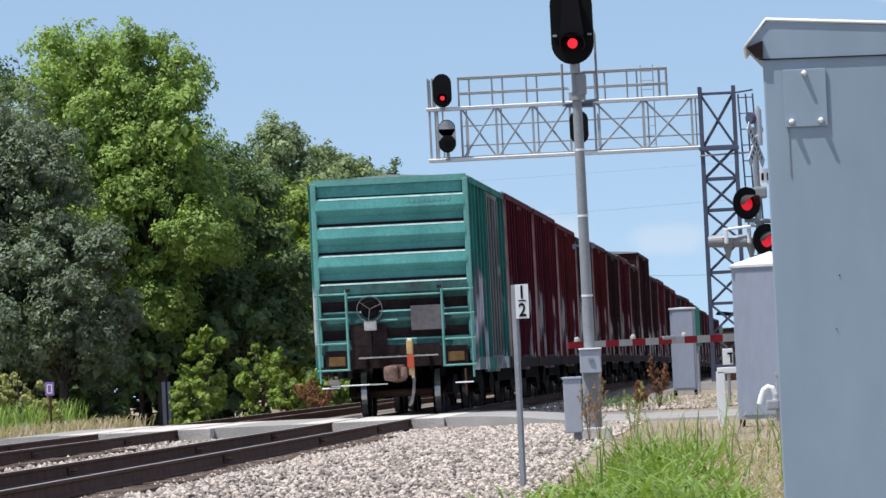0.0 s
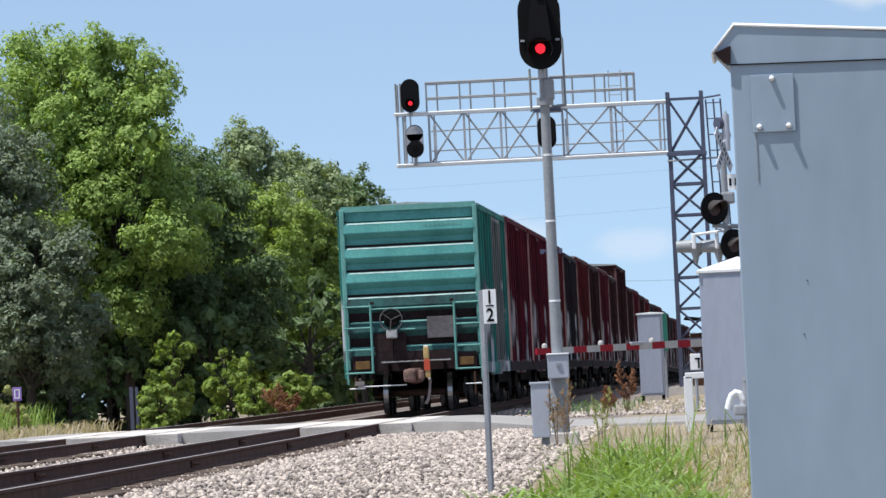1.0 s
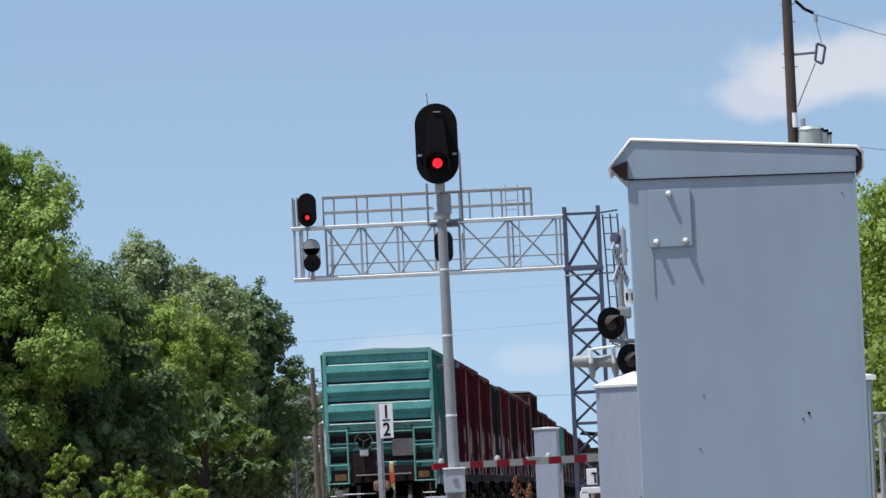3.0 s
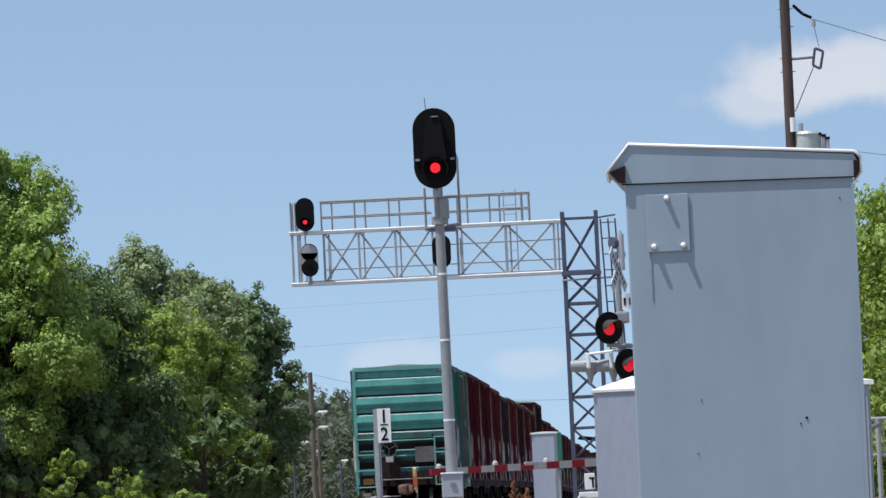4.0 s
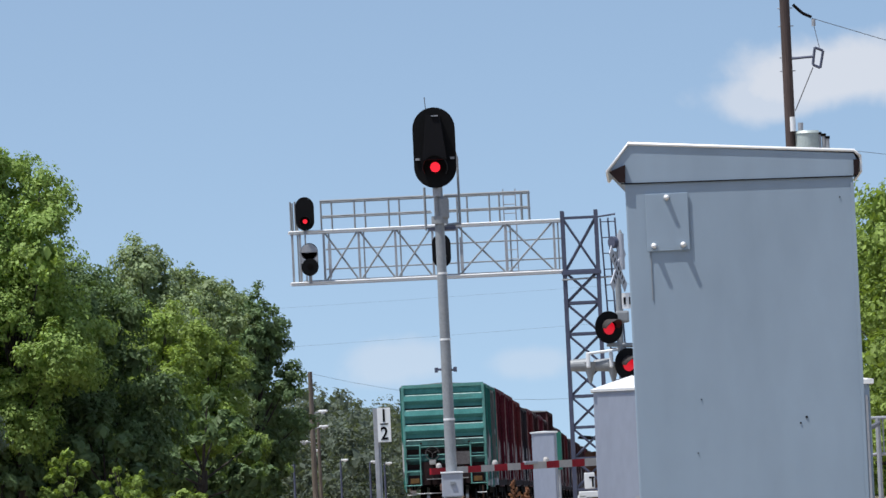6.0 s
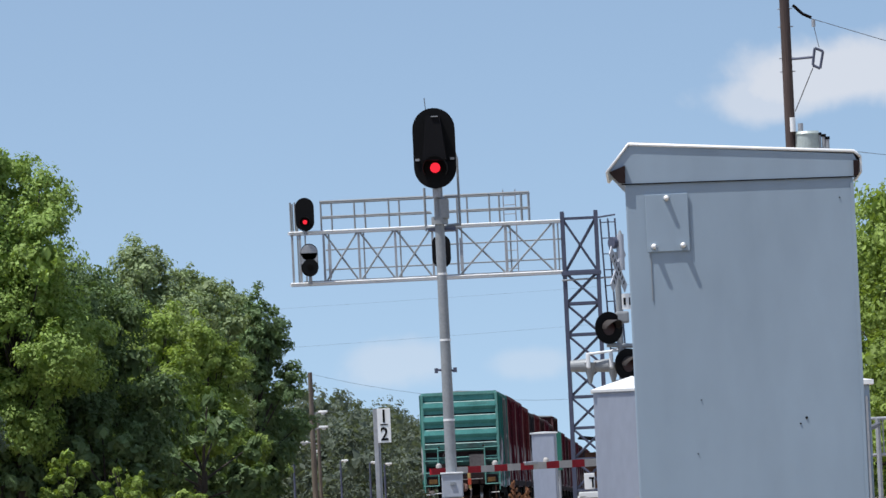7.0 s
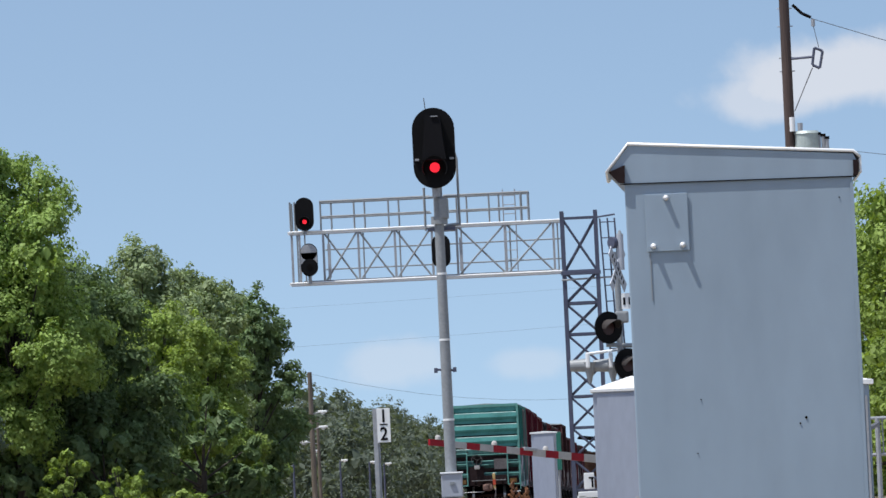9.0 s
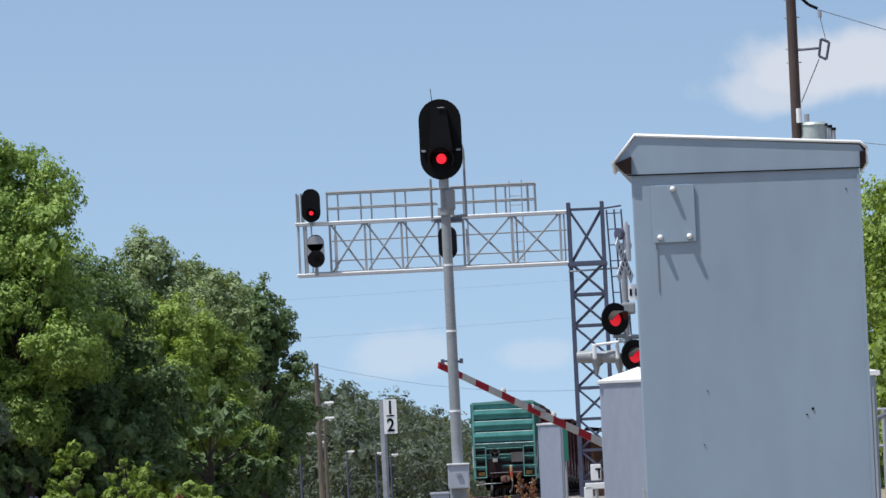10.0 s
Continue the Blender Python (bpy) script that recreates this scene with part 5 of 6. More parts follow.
def woods():
    tall = "tall broad-leaved tree in full summer leaf beside the railway"
    dark = "dark green tree in summer leaf at the wood's edge"
    grey = "grey-green tree with pale leaves at the wood's edge"
    lime = "bright yellow-green young tree at the wood's edge"
    rows = [
        # x, y, height, width, material, leaves, label
        (-20.85, 222, 12.6, 4.9, "leaf_a", 16000, tall), (-23.2, 224, 12.9, 6.4, "leaf_a", 16000, tall), (-26.5, 228, 12.2, 6.0, "leaf_b", 12000, dark),
        (-19.1, 227, 9.0, 5.0, "leaf_b", 13000, dark), (-21.9, 227, 8.6, 6.0, "leaf_b", 11000, dark),
        (-23.9, 206, 9.9, 5.6, "leaf_grey", 15000, grey), (-22.2, 204, 6.6, 4.4, "leaf_grey", 11000, grey), (-27.5, 212, 10.5, 6.0, "leaf_b", 9000, dark),
        (-17.7, 240, 8.0, 4.4, "leaf_lime", 10000, lime), (-19.6, 262, 10.8, 5.0, "leaf_mid", 11000, grey), (-18.0, 268, 10.2, 4.2, "leaf_mid", 9000, grey),
        (-17.2, 262, 7.6, 4.2, "leaf_c", 9000, lime), (-17.1, 290, 9.6, 4.0, "leaf_b", 8000, dark), (-18.0, 300, 8.6, 4.0, "leaf_b", 8000, dark),
        (-21.6, 335, 11.9, 4.4, "leaf_b", 8000, dark), (-22.0, 345, 9.0, 5.0, "leaf_b", 8000, dark), (-20.6, 330, 6.0, 4.0, "leaf_c", 7000, lime),
        (-22.5, 300, 11.0, 7.0, "leaf_b", 7000, dark), (-22.0, 250, 10.0, 6.0, "leaf_b", 8000, dark), (-19.8, 318, 6.0, 3.6, "leaf_b", 6000, dark)]
    for i, (x, y, h, w, m, n, lab) in enumerate(rows):
        tree((x, y, ground_z(x, y) - 0.2), h * 1.06, w * 1.14, m, 11 + i, lab, int(n * 3.0), 0.075 + 0.00027 * y, base={3: 0.34, 4: 0.36, 5: 0.38, 6: 0.40, 0: 0.31, 1: 0.32}.get(i, 0.14))
    for i, (x, y, h, w) in enumerate(((-17.9, 205, 3.0, 1.8), (-16.8, 212, 2.6, 1.5), (-15.7, 208, 1.4, 1.4), (-18.0, 200, 1.6, 1.4), (-14.9, 214, 1.5, 1.6))):
        tree((x, y, ground_z(x, y) - 0.1), h, w, "leaf_lime", 60 + i, "bright green shrub at the foot of the trees", 5200, 0.13, 0.04, 16, 0.5, name="shrub", group="shrubs along the railway")
    for i, (x, y, h, w) in enumerate(((-21.7, 188, 2.0, 1.6), (-22.8, 189, 2.2, 2.0), (-20.8, 187, 1.3, 1.2))):
        tree((x, y, ground_z(x, y) - 0.1), h, w, "weed_pale", 70 + i, "pale yellow-green weedy bush at the wood's edge", 4200, 0.10, 0.03, 16, 0.8, name="shrub", group="shrubs along the railway")
    # thickening undergrowth in the wood's shade
    for i in range(9):
        x, y = -18.2 - 1.15 * i, 222.6 + 1.2 * (i % 3)
        tree((x, y, ground_z(x, y) - 0.2), 4.4, 3.4, "leaf_b", 90 + i, "dark understorey shrub in the shade of the wood", 4500, 0.26, 0.03, 16, 0.8, name="shrub", group="shrubs along the railway")
    for i in range(5):
        x, y = -21.4 - 1.2 * i, 207.0 + 0.8 * (i % 2)
        tree((x, y, ground_z(x, y) - 0.2), 3.4, 2.6, "leaf_b", 110 + i, "dark understorey shrub in the shade of the wood", 3500, 0.22, 0.03, 16, 0.8, name="shrub", group="shrubs along the railway")
    for i in range(10):
        y = 236 + 11 * i
        x = -0.0536 * y - 3.2 - 0.3 * (i % 3)
        tree((x, y, ground_z(x, y) - 0.2), 5.2, 4.2, "leaf_b", 120 + i, "dark understorey shrub in the shade of the wood", 3500, 0.30, 0.03, 14, name="shrub", group="shrubs along the railway")
    for i, (x, y, h, w, m) in enumerate(((8.8, 240, 10.4, 8.5, "leaf_c"), (13.5, 246, 11.0, 8.0, "leaf_a"), (9.2, 262, 10.6, 7.0, "leaf_a"), (8.4, 250, 9.2, 5.0, "leaf_c"), (9.6, 228, 6.5, 6.5, "leaf_c"), (12.5, 232, 7.5, 6.0, "leaf_b"))):
        tree((x, y, ground_z(x, y) - 0.2), h * 1.08, w, m, 160 + i, "sunlit yellow-green tree beyond the cases", 20000, 0.17, 0.05)
    # far woods closing the view down the line
    rng = np.random.default_rng(5)
    blobs = []
    for i in range(170):
        y = rng.uniform(470, 950)
        side = rng.uniform(0, 1)
        x = -19 - (y - 470) * 0.016 - side * 16
        hh = (7.7 + 5.6 * min(side, 0.6)) * rng.uniform(0.78, 1.08) * (0.92 + (y - 470) / 2000)
        for z in np.arange(0.08, 1.0, 0.14):
            s = rng.uniform(1.2, 2.2)
            blobs.append((x + rng.normal() * 1.0, y + rng.normal() * 2, z * hh - 1.5, s, s, s * 0.8))
    v, f = foliage(rng, blobs, 150000, 0.34, 12000, 0.50)
    ob = new("far_woods", mesh_from("far_woods", v, f, "leaf_haze"))
    tagged(ob, "dark green woods far down the line, haze mixed into their colour", "woods", kind="stuff")
    blobs = []
    for i in range(60):
        x = rng.uniform(-60, 60)
        for z in np.arange(0.5, 9, 2):
            blobs.append((x + rng.normal(), 1150 + rng.normal() * 6, z - 5, 3.0, 3.0, 2.4))
    v, f = foliage(rng, blobs, 24000, 0.85, 1500, 1.2)
    ob = new("far_woods", mesh_from("far_woods", v, f, "leaf_haze"))
    tagged(ob, "green tree line on the horizon, haze mixed into its colour", "woods", kind="stuff")


woods()


def blades(rng, xy, height, width, lean):
    """Arching grass blades, five joints each."""
    n = len(xy)
    k = 5
    a = rng.uniform(0, 2 * math.pi, n)
    h = height * rng.uniform(0.45, 1.15, n)
    ln = lean * rng.uniform(0.2, 1.2, n) * h
    wd = width * rng.uniform(0.6, 1.3, n)
    v = np.zeros((n, 2 * k + 1, 3))
    base = np.array([(x, y, ground_z(x, y) - 0.03) for x, y in xy])
    dx, dy = np.cos(a), np.sin(a)
    for j in range(k + 1):
        u = j / k
        cx, cy = base[:, 0] + dx * ln * u ** 2, base[:, 1] + dy * ln * u ** 2
        cz = base[:, 2] + h * (u - 0.32 * lean * u ** 3)
        if j == k:
            v[:, 2 * k] = np.stack([cx, cy, cz], 1)
            break
        wj = wd * (1 - 0.6 * u)
        v[:, 2 * j] = np.stack([cx - dy * wj, cy + dx * wj, cz], 1)
        v[:, 2 * j + 1] = np.stack([cx + dy * wj, cy - dx * wj, cz], 1)
    f = []
    m = 2 * k + 1
    o = np.arange(n) * m
    for j in range(k - 1):
        q = o + 2 * j
        f += [np.stack([q, q + 1, q + 3], 1), np.stack([q, q + 3, q + 2], 1)]
    q = o + 2 * k - 2
    f.append(np.stack([q, q + 1, q + 2], 1))
    return v.reshape(-1, 3), np.concatenate(f)


def grass():
    rng = np.random.default_rng(3)
    n = 7000
    xy = np.stack([rng.uniform(-2.9, 0.3, n), 60 + 29 * rng.uniform(0, 1, n) ** 1.2], 1)
    edge = -2.70 + 0.026 * (xy[:, 1] - 62) + 0.22 * np.sin(xy[:, 1] * 0.9)
    tuft = np.sin(xy[:, 0] * 3.4 + 0.6) + np.sin(xy[:, 1] * 0.72) + rng.normal(size=n) * 0.4
    lush = (xy[:, 0] > edge) & (tuft > -0.45 + 0.05 * (xy[:, 1] - 66)) & (xy[:, 0] < -0.55 - 0.025 * (xy[:, 1] - 66))
    v, f = blades(rng, xy[lush], 0.40, 0.014, 1.1)
    tagged(new("grass", mesh_from("grass", v, f, "grass")), "long bright green arching grass", "grass", kind="stuff")
    broad = lush & (rng.uniform(size=n) < 0.45) & (xy[:, 1] < 82)
    v, f = blades(rng, xy[broad] + rng.normal(size=(broad.sum(), 2)) * 0.08, 0.62, 0.024, 1.35)
    tagged(new("broad_grass", mesh_from("broad_grass", v, f, "grass")), "broad drooping blades of rank green grass", "grass", kind="stuff")
    dead = lush & (rng.uniform(size=n) < 0.40)
    v, f = blades(rng, xy[dead] + rng.normal(size=(dead.sum(), 2)) * 0.1, 0.36, 0.010, 1.6)
    tagged(new("dead_grass", mesh_from("dead_grass", v, f, "straw")), "bent dead straw among the green grass", "grass", kind="stuff")
    pale = (xy[:, 0] > edge) & ~lush
    v, f = blades(rng, xy[pale], 0.26, 0.010, 1.2)
    tagged(new("pale_grass", mesh_from("pale_grass", v, f, "straw")), "thin pale grass over dry soil", "grass", kind="stuff")
    xy = np.stack([rng.uniform(-2.5, 0.2, 110), rng.uniform(66, 90, 110)], 1)
    v, f = blades(rng, xy, 0.95, 0.011, 0.55)
    tagged(new("tall_grass", mesh_from("tall_grass", v, f, "grass")), "tall green stalks standing above the grass", "grass", kind="stuff")
    xy = np.stack([rng.uniform(-2.5, 1.5, 1100), rng.uniform(76, 106, 1100)], 1)
    v, f = blades(rng, xy, 0.36, 0.008, 0.8)
    tagged(new("dry_grass", mesh_from("dry_grass", v, f, "straw")), "sparse straw-coloured dry grass", "grass", kind="stuff")
    xy = np.stack([rng.uniform(-3.6, 1.5, 600), rng.uniform(150, 178, 600)], 1)
    v, f = blades(rng, xy, 0.30, 0.014, 0.9)
    tagged(new("dry_grass", mesh_from("dry_grass", v, f, "straw")), "short dry grass beyond the road", "grass", kind="stuff")
    xy = np.stack([rng.uniform(-5.6, -3.0, 320), rng.uniform(151, 185, 320)], 1)
    v, f = blades(rng, xy, 0.38, 0.018, 0.9)
    tagged(new("track_weeds", mesh_from("track_weeds", v, f, "leaf_b")), "dark low weeds along the ballast edge", "weeds", kind="stuff")
    xy = np.stack([rng.uniform(-28, -18.6, 6000), rng.uniform(165, 196, 6000)], 1)
    v, f = blades(rng, xy, 0.7, 0.02, 0.6)
    tagged(new("dry_grass", mesh_from("dry_grass", v, f, "straw")), "tall straw-coloured grass at the wood's edge", "grass", kind="stuff")
    xy = np.stack([rng.uniform(-30, -20.4, 3000), rng.uniform(180, 196, 3000)], 1)
    v, f = blades(rng, xy, 1.3, 0.025, 0.5)
    tagged(new("tall_weeds", mesh_from("tall_weeds", v, f, "grass")), "tall yellow-green weeds at the wood's edge", "weeds", kind="stuff")


grass()


# ---- ballast ----
def ballast():
    rng = np.random.default_rng(9)

    def scatter(name, label, x0, x1, y0, y1, count, keep=None):
        ico = bmesh.new()
        bmesh.ops.create_icosphere(ico, subdivisions=1, radius=1)
        bv = np.array([v.co[:] for v in ico.verts])
        bf = np.array([[v.index for v in p.verts] for p in ico.faces])
        ico.free()
        x, y = rng.uniform(x0, x1, count), y0 + (y1 - y0) * rng.uniform(0, 1, count) ** 1.15
        ok = np.array([abs(b - road_y(a)) > ROAD_HALF + 0.05 for a, b in zip(x, y)])
        if keep:
            ok &= np.array([keep(a, b) for a, b in zip(x, y)])
        x, y = x[ok], y[ok]
        n = len(x)
        z = np.array([ground_z(a, b) for a, b in zip(x, y)])
        s = rng.uniform(0.020, 0.044, n)
        sc = s[:, None] * rng.uniform(0.65, 1.25, (n, 3))
        ang = rng.uniform(0, 2 * math.pi, n)
        v = bv[None] * (1 + rng.uniform(-0.28, 0.22, (n, len(bv), 1))) * sc[:, None, :]
        c, sn = np.cos(ang)[:, None], np.sin(ang)[:, None]
        v = np.stack([v[:, :, 0] * c - v[:, :, 1] * sn, v[:, :, 0] * sn + v[:, :, 1] * c, v[:, :, 2]], 2)
        v += np.stack([x, y, z + s * 0.4], 1)[:, None, :]
        f = (bf[None] + (np.arange(n) * len(bv))[:, None, None]).reshape(-1, 3)
        tagged(new(name, mesh_from(name, v.reshape(-1, 3), f, "stone")), label, "ballast", kind="stuff")

    gauge = lambda a, b: min(abs(a - TRACK_A - s) for s in (-0.755, 0.755)) > 0.12 and min(abs(a - TRACK_B - s) for s in (-0.755, 0.755)) > 0.12
    scatter("ballast", "pinkish grey crushed stone ballast on the shoulder", -7.2, -2.7, 58, 134, 27000, gauge)
    scatter("ballast", "dusty crushed stone beyond the road", -7.0, -1.2, 148, 190, 7000, gauge)
    scatter("ballast", "pinkish grey crushed stone ballast between the rails", -15.0, -7.2, 66, 136, 14000, gauge)


ballast()


# ---- poles, wires and small trackside things ----
def cable(name, label, a, b, sag, r=0.012, steps=14):
    bm = bmesh.new()
    a, b = Vector(a), Vector(b)
    pts = [a.lerp(b, i / steps) - Vector((0, 0, sag * 4 * (i / steps) * (1 - i / steps))) for i in range(steps + 1)]
    sweep(bm, pts, r, 5)
    return single(name, bm, "wire", label, "wire", group="overhead wires")


def build_utility_pole():
    x, y = 3.36, 150.0
    g = ground_z(x, y)
    t = thing("utility_pole", "dark weathered wooden utility pole with transformer and fused cutout", "utility pole", (x, y, g))
    p_tube("pole", (-0.02, 0, -0.2), (0.0, 0, 14.5 - g), 0.132, "pole_wood", t, r2=0.105, seg=14)
    bm = bmesh.new()
    tube(bm, (0.36, -0.05, 7.55 - g), (0.36, -0.05, 8.34 - g), 0.27, seg=24)
    tube(bm, (0.36, -0.05, 8.34 - g), (0.36, -0.05, 8.40 - g), 0.29, 0.25, seg=24)
    tr = part("transformer", bm, "transformer", t, "pale grey-green transformer can")
    for dx, dz in ((0.62, 8.30), (0.72, 8.26), (0.80, 8.20)):
        p_tube("bushing", (dx, -0.1, 7.95 - g), (dx, -0.1, dz - g), 0.045, "galvanised", tr)
        p_tube("bushing_cap", (dx, -0.1, dz - g), (dx, -0.1, dz + 0.06 - g), 0.06, "dark_iron", tr)
    p_tube("arrester", (0.05, -0.16, 8.40 - g), (0.05, -0.16, 8.72 - g), 0.065, "white_paint", t, "white surge arrester")
    p_tube("arrester", (0.22, -0.16, 8.36 - g), (0.22, -0.16, 8.58 - g), 0.06, "galvanised", t)
    p_tube("cutout_arm", (0.1, -0.05, 10.02 - g), (0.58, -0.1, 10.04 - g), 0.028, "dull_steel", t, seg=8)
    bm = bmesh.new()
    c = [(0.62, 10.24), (0.80, 10.16), (0.72, 9.78), (0.56, 9.86)]
    for (a, za), (b, zb) in zip(c, c[1:] + c[:1]):
        tube(bm, (a, -0.1, za - g), (b, -0.1, zb - g), 0.03, seg=8)
    part("fused_cutout", bm, "dull_steel", t, "grey fused cutout frame")
    for a, b in (((0.18, 11.22), (0.38, 11.02)), ((0.38, 11.02), (0.58, 10.92))):
        p_tube("insulator", (a[0], -0.05, a[1] - g), (b[0], -0.05, b[1] - g), 0.035, "dark_iron", t)
    p_tube("clamp", (0.62, -0.05, 10.72 - g), (0.62, -0.05, 10.88 - g), 0.045, "galvanised", t)
    p_tube("lead", (0.62, -0.06, 10.75 - g), (0.72, -0.1, 10.24 - g), 0.008, "wire", t, seg=5)
    p_tube("lead", (0.56, -0.1, 9.80 - g), (0.12, -0.12, 8.85 - g), 0.012, "wire", t, seg=5)
    for z in (9.75, 10.05, 10.75, 11.15):
        p_tube("pole_bolt", (-0.17, 0, z - g), (0.17, 0, z - g), 0.012, "galvanised", t, seg=6)
    cable("overhead_wire", "thin black overhead wire strung from the pole", (x + 0.58, y - 0.05, 10.90), (x + 22, y + 4, 9.6), 1.6, 0.008)
    cable("overhead_wire", "thin black overhead wire strung from the pole", (x + 0.2, y + 0.1, 8.1), (x + 26, y + 20, 8.4), 0.9, 0.006)


build_utility_pole()


def street_light(x, y, top, heads, label, wood=True):
    g = ground_z(x, y)
    t = thing("street_light", label, "street light", (x, y, g), group="lamp posts down the line")
    p_tube("post", (0, 0, -0.2), (0, 0, top - g), (0.15 if top > 6 else 0.10) if wood else 0.09, "old_pole" if wood else "dull_steel", t, r2=(0.11 if top > 6 else 0.07) if wood else 0.06, seg=10)
    for dx, z in heads:
        p_tube("arm", (0, 0, z - 0.12 - g), (dx * 0.8, 0, z - g), 0.03, "galvanised", t, seg=6)
        bm = bmesh.new()
        box(bm, (dx, 0, z - g), (0.46, 0.24, 0.13), bevel=0.05)
        tube(bm, (dx, 0, z - 0.14 - g), (dx, 0, z - 0.05 - g), 0.08, 0.13, seg=12)
        part("lamp_head", bm, "lamp_glass", t, "white lamp head")
    return t


def build_lights():
    street_light(-16.65, 330, 6.75, [(0.55, 4.80), (0.55, 4.05)], "brown wooden pole carrying two white street lamps")
    street_light(-16.42, 331, 4.5, [(-0.75, 3.35)], "slim brown pole with a small white lamp", True)
    for x, z in ((-26.3, 5.9), (-23.4, 3.98), (-21.5, 3.17), (-19.5, 2.95), (-18.5, 2.78), (-24.7, 4.26)):
        street_light(x, 462, z * 0.93, [(0.3, z * 0.93)], "distant grey lamp post with white lamp", False)
    cable("overhead_wire", "thin overhead wire sagging across the line", (-16.6, 330, 6.66), (9.0, 345, 7.0), 1.9, 0.007)
    for x, y, zs in ((-60.0, 420.0, (9.6, 12.1)), (30.0, 400.0, (11.6, 13.4)), (9.0, 345.0, (7.0,))):
        g = ground_z(x, y)
        p = thing("utility_pole", "weathered wooden pole carrying overhead wires", "utility pole", (x, y, g))
        p_tube("pole", (0, 0, -0.2), (0, 0, zs[-1] + 0.3 - g), 0.15, "old_pole", p, r2=0.11, seg=10)
        for z in zs:
            p_tube("insulator", (0, 0, z - 0.06 - g), (0, 0, z + 0.06 - g), 0.15, "galvanised", p)
    cable("overhead_wire", "thin overhead wire crossing high above the line", (-60, 420, 9.6), (30, 400, 11.6), 0.7, 0.005)
    cable("overhead_wire", "thin overhead wire crossing high above the line", (-60, 420, 12.1), (30, 400, 13.4), 0.5, 0.004)


build_lights()


def build_small_things():
    bm = bmesh.new()
    b = thing("marker_post", "white square marker post with a short arm beside the road", "marker post", (-1.19, 108.0, -0.32))
    p_box("post", (0, 0, 0.48), (0.14, 0.12, 1.0), "white_paint", b, bevel=0.012)
    p_box("arm", (0.13, 0, 0.99), (0.36, 0.12, 0.10), "white_paint", b, bevel=0.012)
    g = thing("vent_pipe", "white gooseneck vent pipe on a galvanised riser", "vent pipe", (-0.30, 103.0, -0.3))
    p_tube("riser", (0.02, 0, 0), (0.04, 0, 0.86), 0.045, "galvanised", g, seg=12)
    bm = bmesh.new()
    pts = [(-0.02, 0, 0.45), (-0.02, 0, 0.58), (-0.06, 0, 0.67), (-0.12, 0, 0.69), (-0.18, 0, 0.65), (-0.22, 0, 0.55), (-0.25, 0, 0.44)]
    sweep(bm, pts, 0.055, 12)
    part("gooseneck", bm, "white_paint", g, "white curved pipe")
    p_box("meter_body", (-0.06, 0, 0.42), (0.20, 0.16, 0.16), "galvanised", g, bevel=0.03)
    p_tube("riser_cap", (0.04, 0, 0.86), (0.04, 0, 0.92), 0.055, "galvanised", g)
    p_tube("stub", (0.10, 0, 0.0), (0.10, 0, 0.30), 0.05, "galvanised", g)
    w = thing("warning_box", "white metal box with a black mark, on a post", "equipment box", (-1.47, 150.0, -0.3))
    p_box("case", (0, 0, 1.17), (0.23, 0.2, 0.36), "white_paint", w, bevel=0.015)
    p_box("mark", (0.05, -0.105, 1.24), (0.12, 0.008, 0.04), "ink", w)
    p_box("mark", (0.07, -0.105, 1.13), (0.04, 0.008, 0.2), "ink", w)
    p_tube("post", (0, 0, 0), (0, 0, 0.95), 0.04, "galvanised", w)
    s = thing("green_panel", "bright green painted metal panel on a post", "panel", (-2.91, 205.0, -0.4))
    p_box("sheet", (0, 0, 2.2), (0.20, 0.6, 1.15), "green_sheet", s, bevel=0.01)
    p_tube("post", (0, 0.1, 0), (0, 0.1, 1.7), 0.04, "galvanised", s)
    sh = thing("shed", "low dark shed with a pitched roof beyond the signal bridge", "shed", (-0.4, 252.0, -0.8))
    p_box("wall", (0, 1.5, 1.35), (4.4, 3.0, 2.7), "brown_iron", sh)
    bm = bmesh.new()
    prism(bm, [(-2.45, 3.22), (-2.35, 3.34), (2.5, 2.72), (2.5, 2.60)], -0.3, 3.3)
    part("roof", bm, "dark_iron", sh, "dark sloping sheet roof")
    v = thing("small_sign", "small violet sign with a pale ring on a thin post", "sign", (-19.92, 180.0, -0.5))
    p_tube("post", (0, 0, 0), (0, 0, 1.5), 0.035, "brown_iron", v)
    p_box("plate", (0, -0.05, 1.38), (0.24, 0.015, 0.36), "violet", v, bevel=0.004)
    for dx, dz, sx, sz in ((-0.06, 0, 0.03, 0.24), (0.06, 0, 0.03, 0.24), (0, -0.11, 0.12, 0.03), (0, 0.11, 0.12, 0.03)):
        p_box("ring_bar", (dx, -0.062, 1.38 + dz), (sx, 0.006, sz), "white_paint", v)
    m = thing("boundary_marker", "slim grey-white boundary marker by the trees", "marker post", (-18.74, 200.0, -0.5))
    p_box("plate", (0, 0, 0.72), (0.11, 0.03, 1.40), "dull_steel", m)
    p_box("plate", (0.16, 0.02, 0.75), (0.09, 0.03, 1.32), "dull_steel", m)
    r = thing("handrail", "grey pipe handrail with balusters beside the cases", "handrail", (2.55, 80.0, -0.5))
    for z in (1.98, 1.55):
        p_tube("rail", (0, 0, z), (2.2, 0.3, z), 0.02, "galvanised", r, seg=8)
    for i in range(16):
        p_tube("baluster", (0.02 + 0.14 * i, 0.02 * i, 1.55), (0.02 + 0.14 * i, 0.02 * i, 1.98), 0.010, "galvanised", r, seg=6)
    for i in range(2):
        p_tube("post", (0.1 + 1.9 * i, 0.27 * i, -0.1), (0.1 + 1.9 * i, 0.27 * i, 1.98), 0.03, "galvanised", r, seg=8)
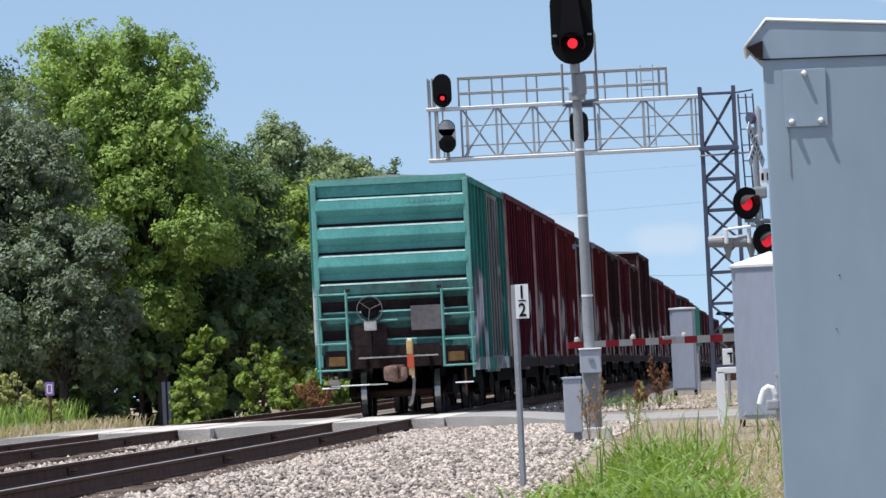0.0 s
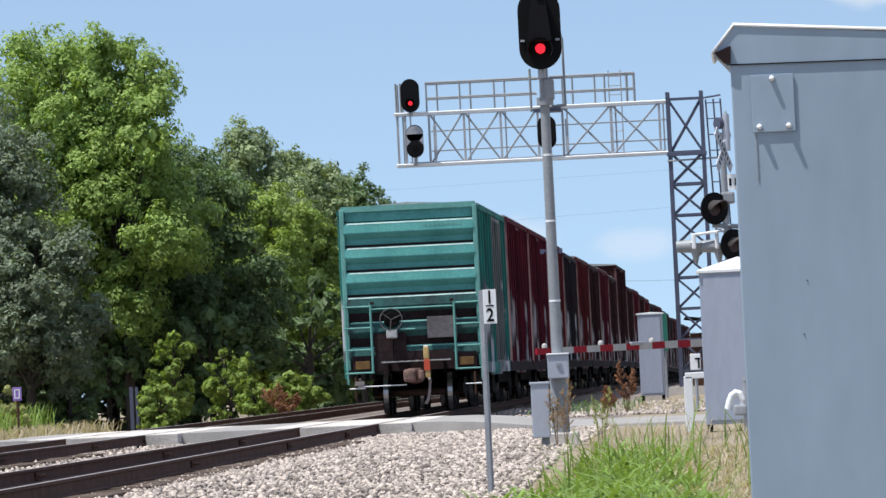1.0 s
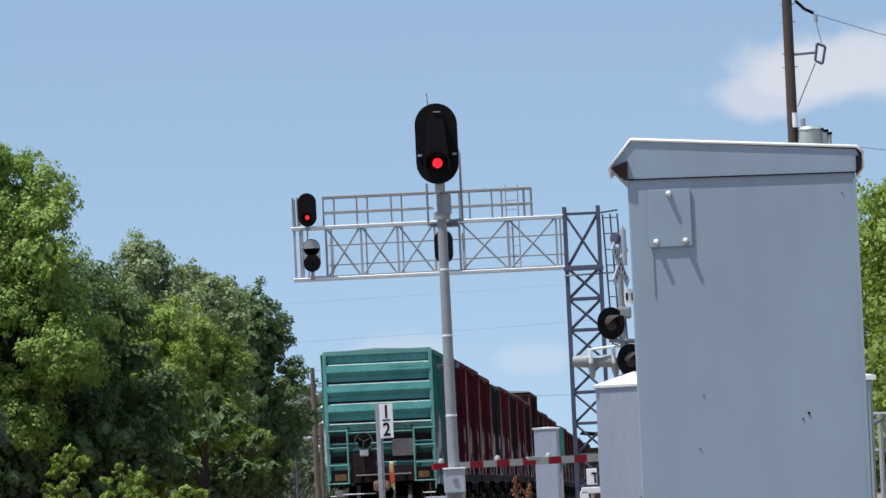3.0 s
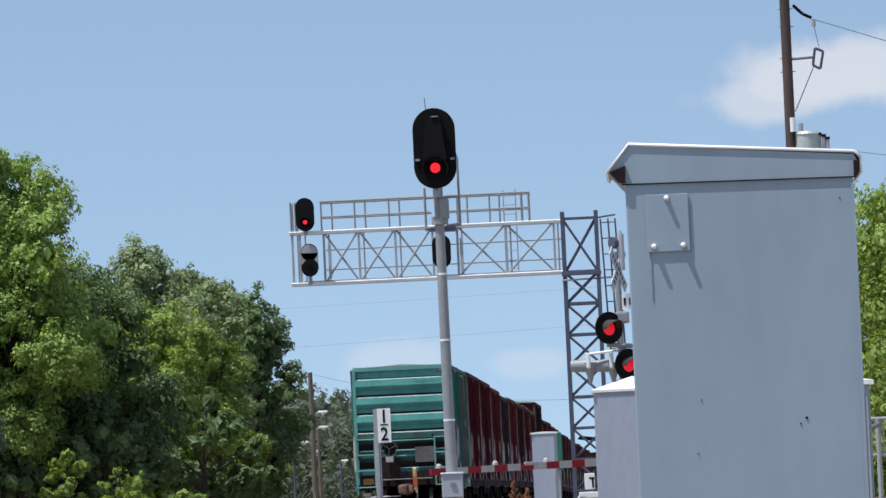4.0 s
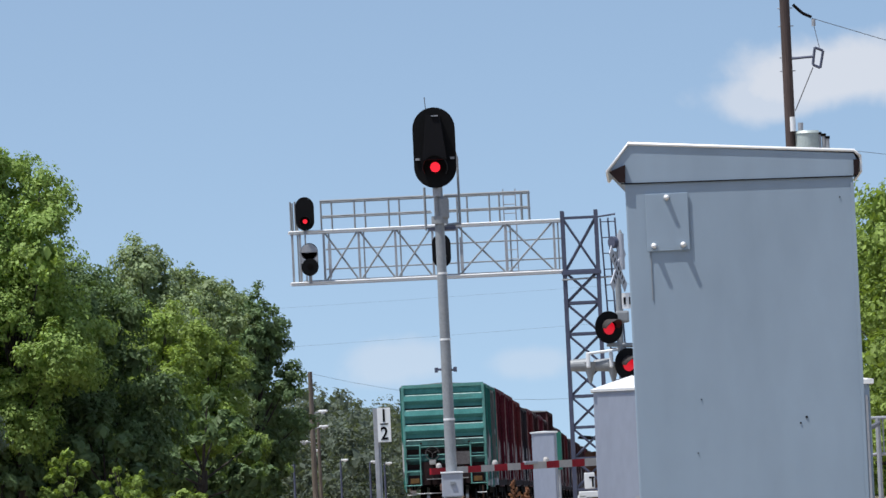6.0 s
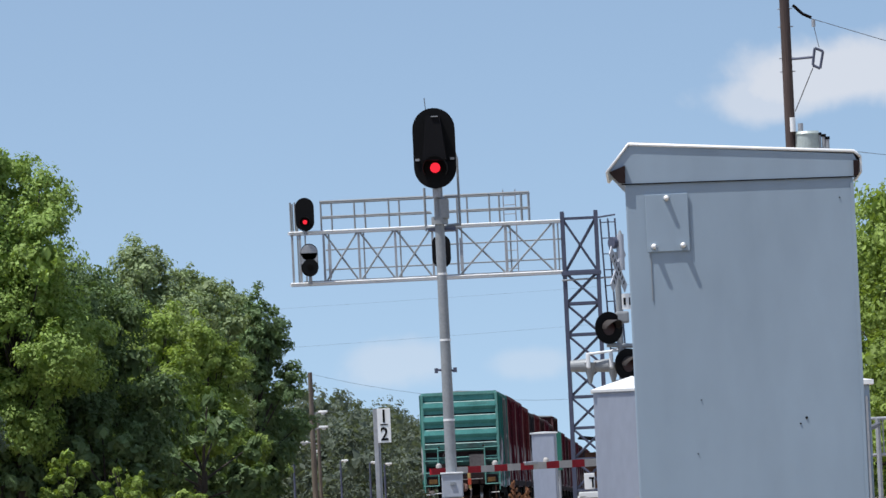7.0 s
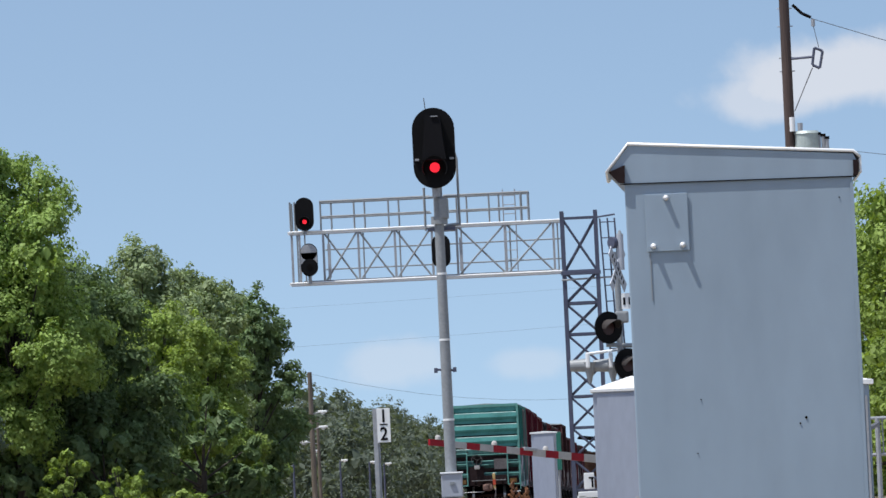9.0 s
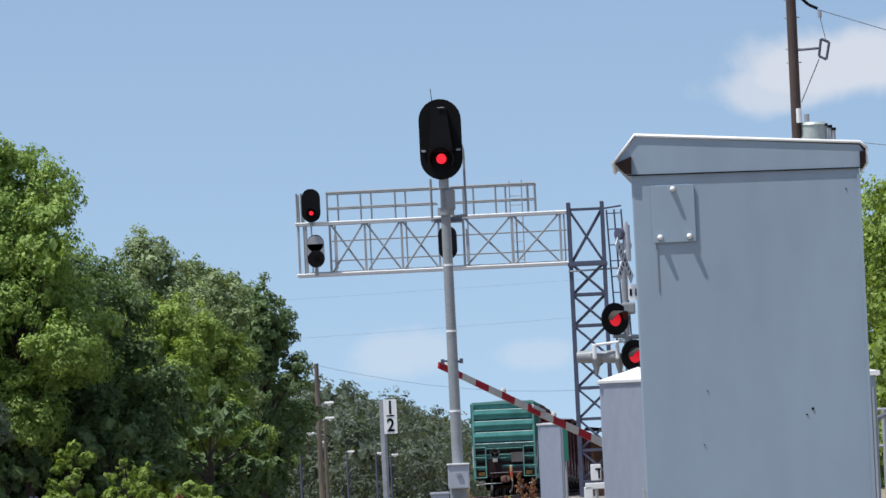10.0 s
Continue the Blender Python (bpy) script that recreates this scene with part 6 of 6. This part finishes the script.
    cable("black_cable", "thick black cable slung between the cases", (1.75, 60.2, 1.30), (2.66, 80.0, 1.42), 0.05, 0.03)


build_small_things()


def stalk_weed(at, h, w, seed, mat, label, n=260, leaf=0.05):
    """A branching weed: a thin stem, side stalks and many small leaflets."""
    rng = np.random.default_rng(seed)
    t = thing("weed", label, "weed", at, group="weeds beside the road")
    bm = bmesh.new()
    blobs = []
    for k in range(3):
        a = rng.uniform(0, 2 * math.pi)
        tip = Vector((w * 0.45 * math.cos(a), w * 0.45 * math.sin(a), h * (1.0, 0.86, 0.7)[k]))
        tube(bm, (0, 0, -0.05), tip, 0.008, 0.003, seg=5)
        for j in range(11):
            u = 0.34 + 0.60 * j / 10
            c, b = tip * u, rng.uniform(0, 2 * math.pi)
            r = w * (0.42 - 0.30 * (u - 0.34) / 0.6) * rng.uniform(0.7, 1.2)
            e = c + Vector((r * math.cos(b), r * math.sin(b), r * 0.95))
            tube(bm, c, e, 0.004, 0.002, seg=4)
            for q in (0.35, 0.6, 0.85, 1.0):
                p = c.lerp(e, q)
                blobs.append((p.x, p.y, p.z, w * 0.05, w * 0.05, h * 0.03))
        blobs.append((*tip, w * 0.05, w * 0.05, h * 0.05))
    part("stem", bm, mat, t)
    v, f = leaf_cloud(rng, blobs, n, leaf)
    c = new("leaves", mesh_from("leaves", v, f, mat))
    c.parent = t
    return t


def weeds():
    dry = "rust-brown dried dock weed gone to seed"
    for i, (x, y, h, w) in enumerate(((-3.05, 150, 1.25, 0.46), (-3.40, 151, 0.7, 0.34), (-3.4, 147, 0.7, 0.4))):
        stalk_weed((x, y, ground_z(x, y)), h * 0.9, w, 300 + i, "rust_weed", dry, 2400, 0.045)
    for i, (x, y, h, w) in enumerate(((-2.80, 95.5, 0.95, 0.36), (-2.95, 95.8, 0.80, 0.34))):
        stalk_weed((x, y, ground_z(x, y)), h, w, 320 + i, "straw_brown", "dry brown seed stalks beside the mast", 900, 0.020)
    stalk_weed((-2.25, 93.2, ground_z(-2.25, 93.2)), 0.85, 0.3, 330, "weed_pale", "pale green flowering weed beside the road", 900, 0.022)
    for i, (x, y, h, w) in enumerate(((-14.45, 200, 1.0, 0.7), (-14.1, 201, 0.8, 0.6), (-13.9, 196, 0.5, 0.5))):
        stalk_weed((x, y, ground_z(x, y)), h, w, 340 + i, "rust_weed", "reddish dry weed beside the far track", 1400, 0.06)


weeds()


def motions():
    """The train rolls away; the gate arm lifts once it has cleared."""
    for car, ahead in CARS:
        rows = []
        for i in range(21):
            t = 0.5 * i
            y = 138.0 + ahead + 19.9 * t + 0.13 * t * t
            rows.append((t, pose(TRACK_A, y, grade(y + 8))))
        walk(car, rows)
    lift = [(0.0, -0.1), (1.0, -0.3), (2.0, -0.3), (4.0, -0.5), (6.0, -0.5), (8.0, -0.4), (8.4, -0.5), (8.6, 0.2), (9.0, 4.2), (9.3, 7.4), (9.6, 10.8), (9.8, 12.8), (10.0, 15.1)]
    # crossing lights: lit and dark in turn, every 1.2 s
    flips = sorted([1.156 + 1.196 * k for k in range(8)] + [0.535 + 1.196 * k for k in range(8)])
    turns = [(0.0, 0)]
    for k, f in enumerate(flips):
        turns += [(f - 0.05, 180 * k), (f - 0.017, 180 * k + 60), (f + 0.017, 180 * k + 120), (f + 0.05, 180 * k + 180)]
    turns.append((10.0, 180 * len(flips)))
    for lens, (x, y, z) in LENSES:
        walk(lens, [(t, pose(x, y, z, 0, 0, FLASHER_YAW) @ pose(0, 0, -0.01) @ pose(0, 0, 0, 0, 0, a)) for t, a in turns])
    walk(GATE, [(t, pose(*GATE_AT, 0, a, GATE_YAW)) for t, a in lift])


motions()
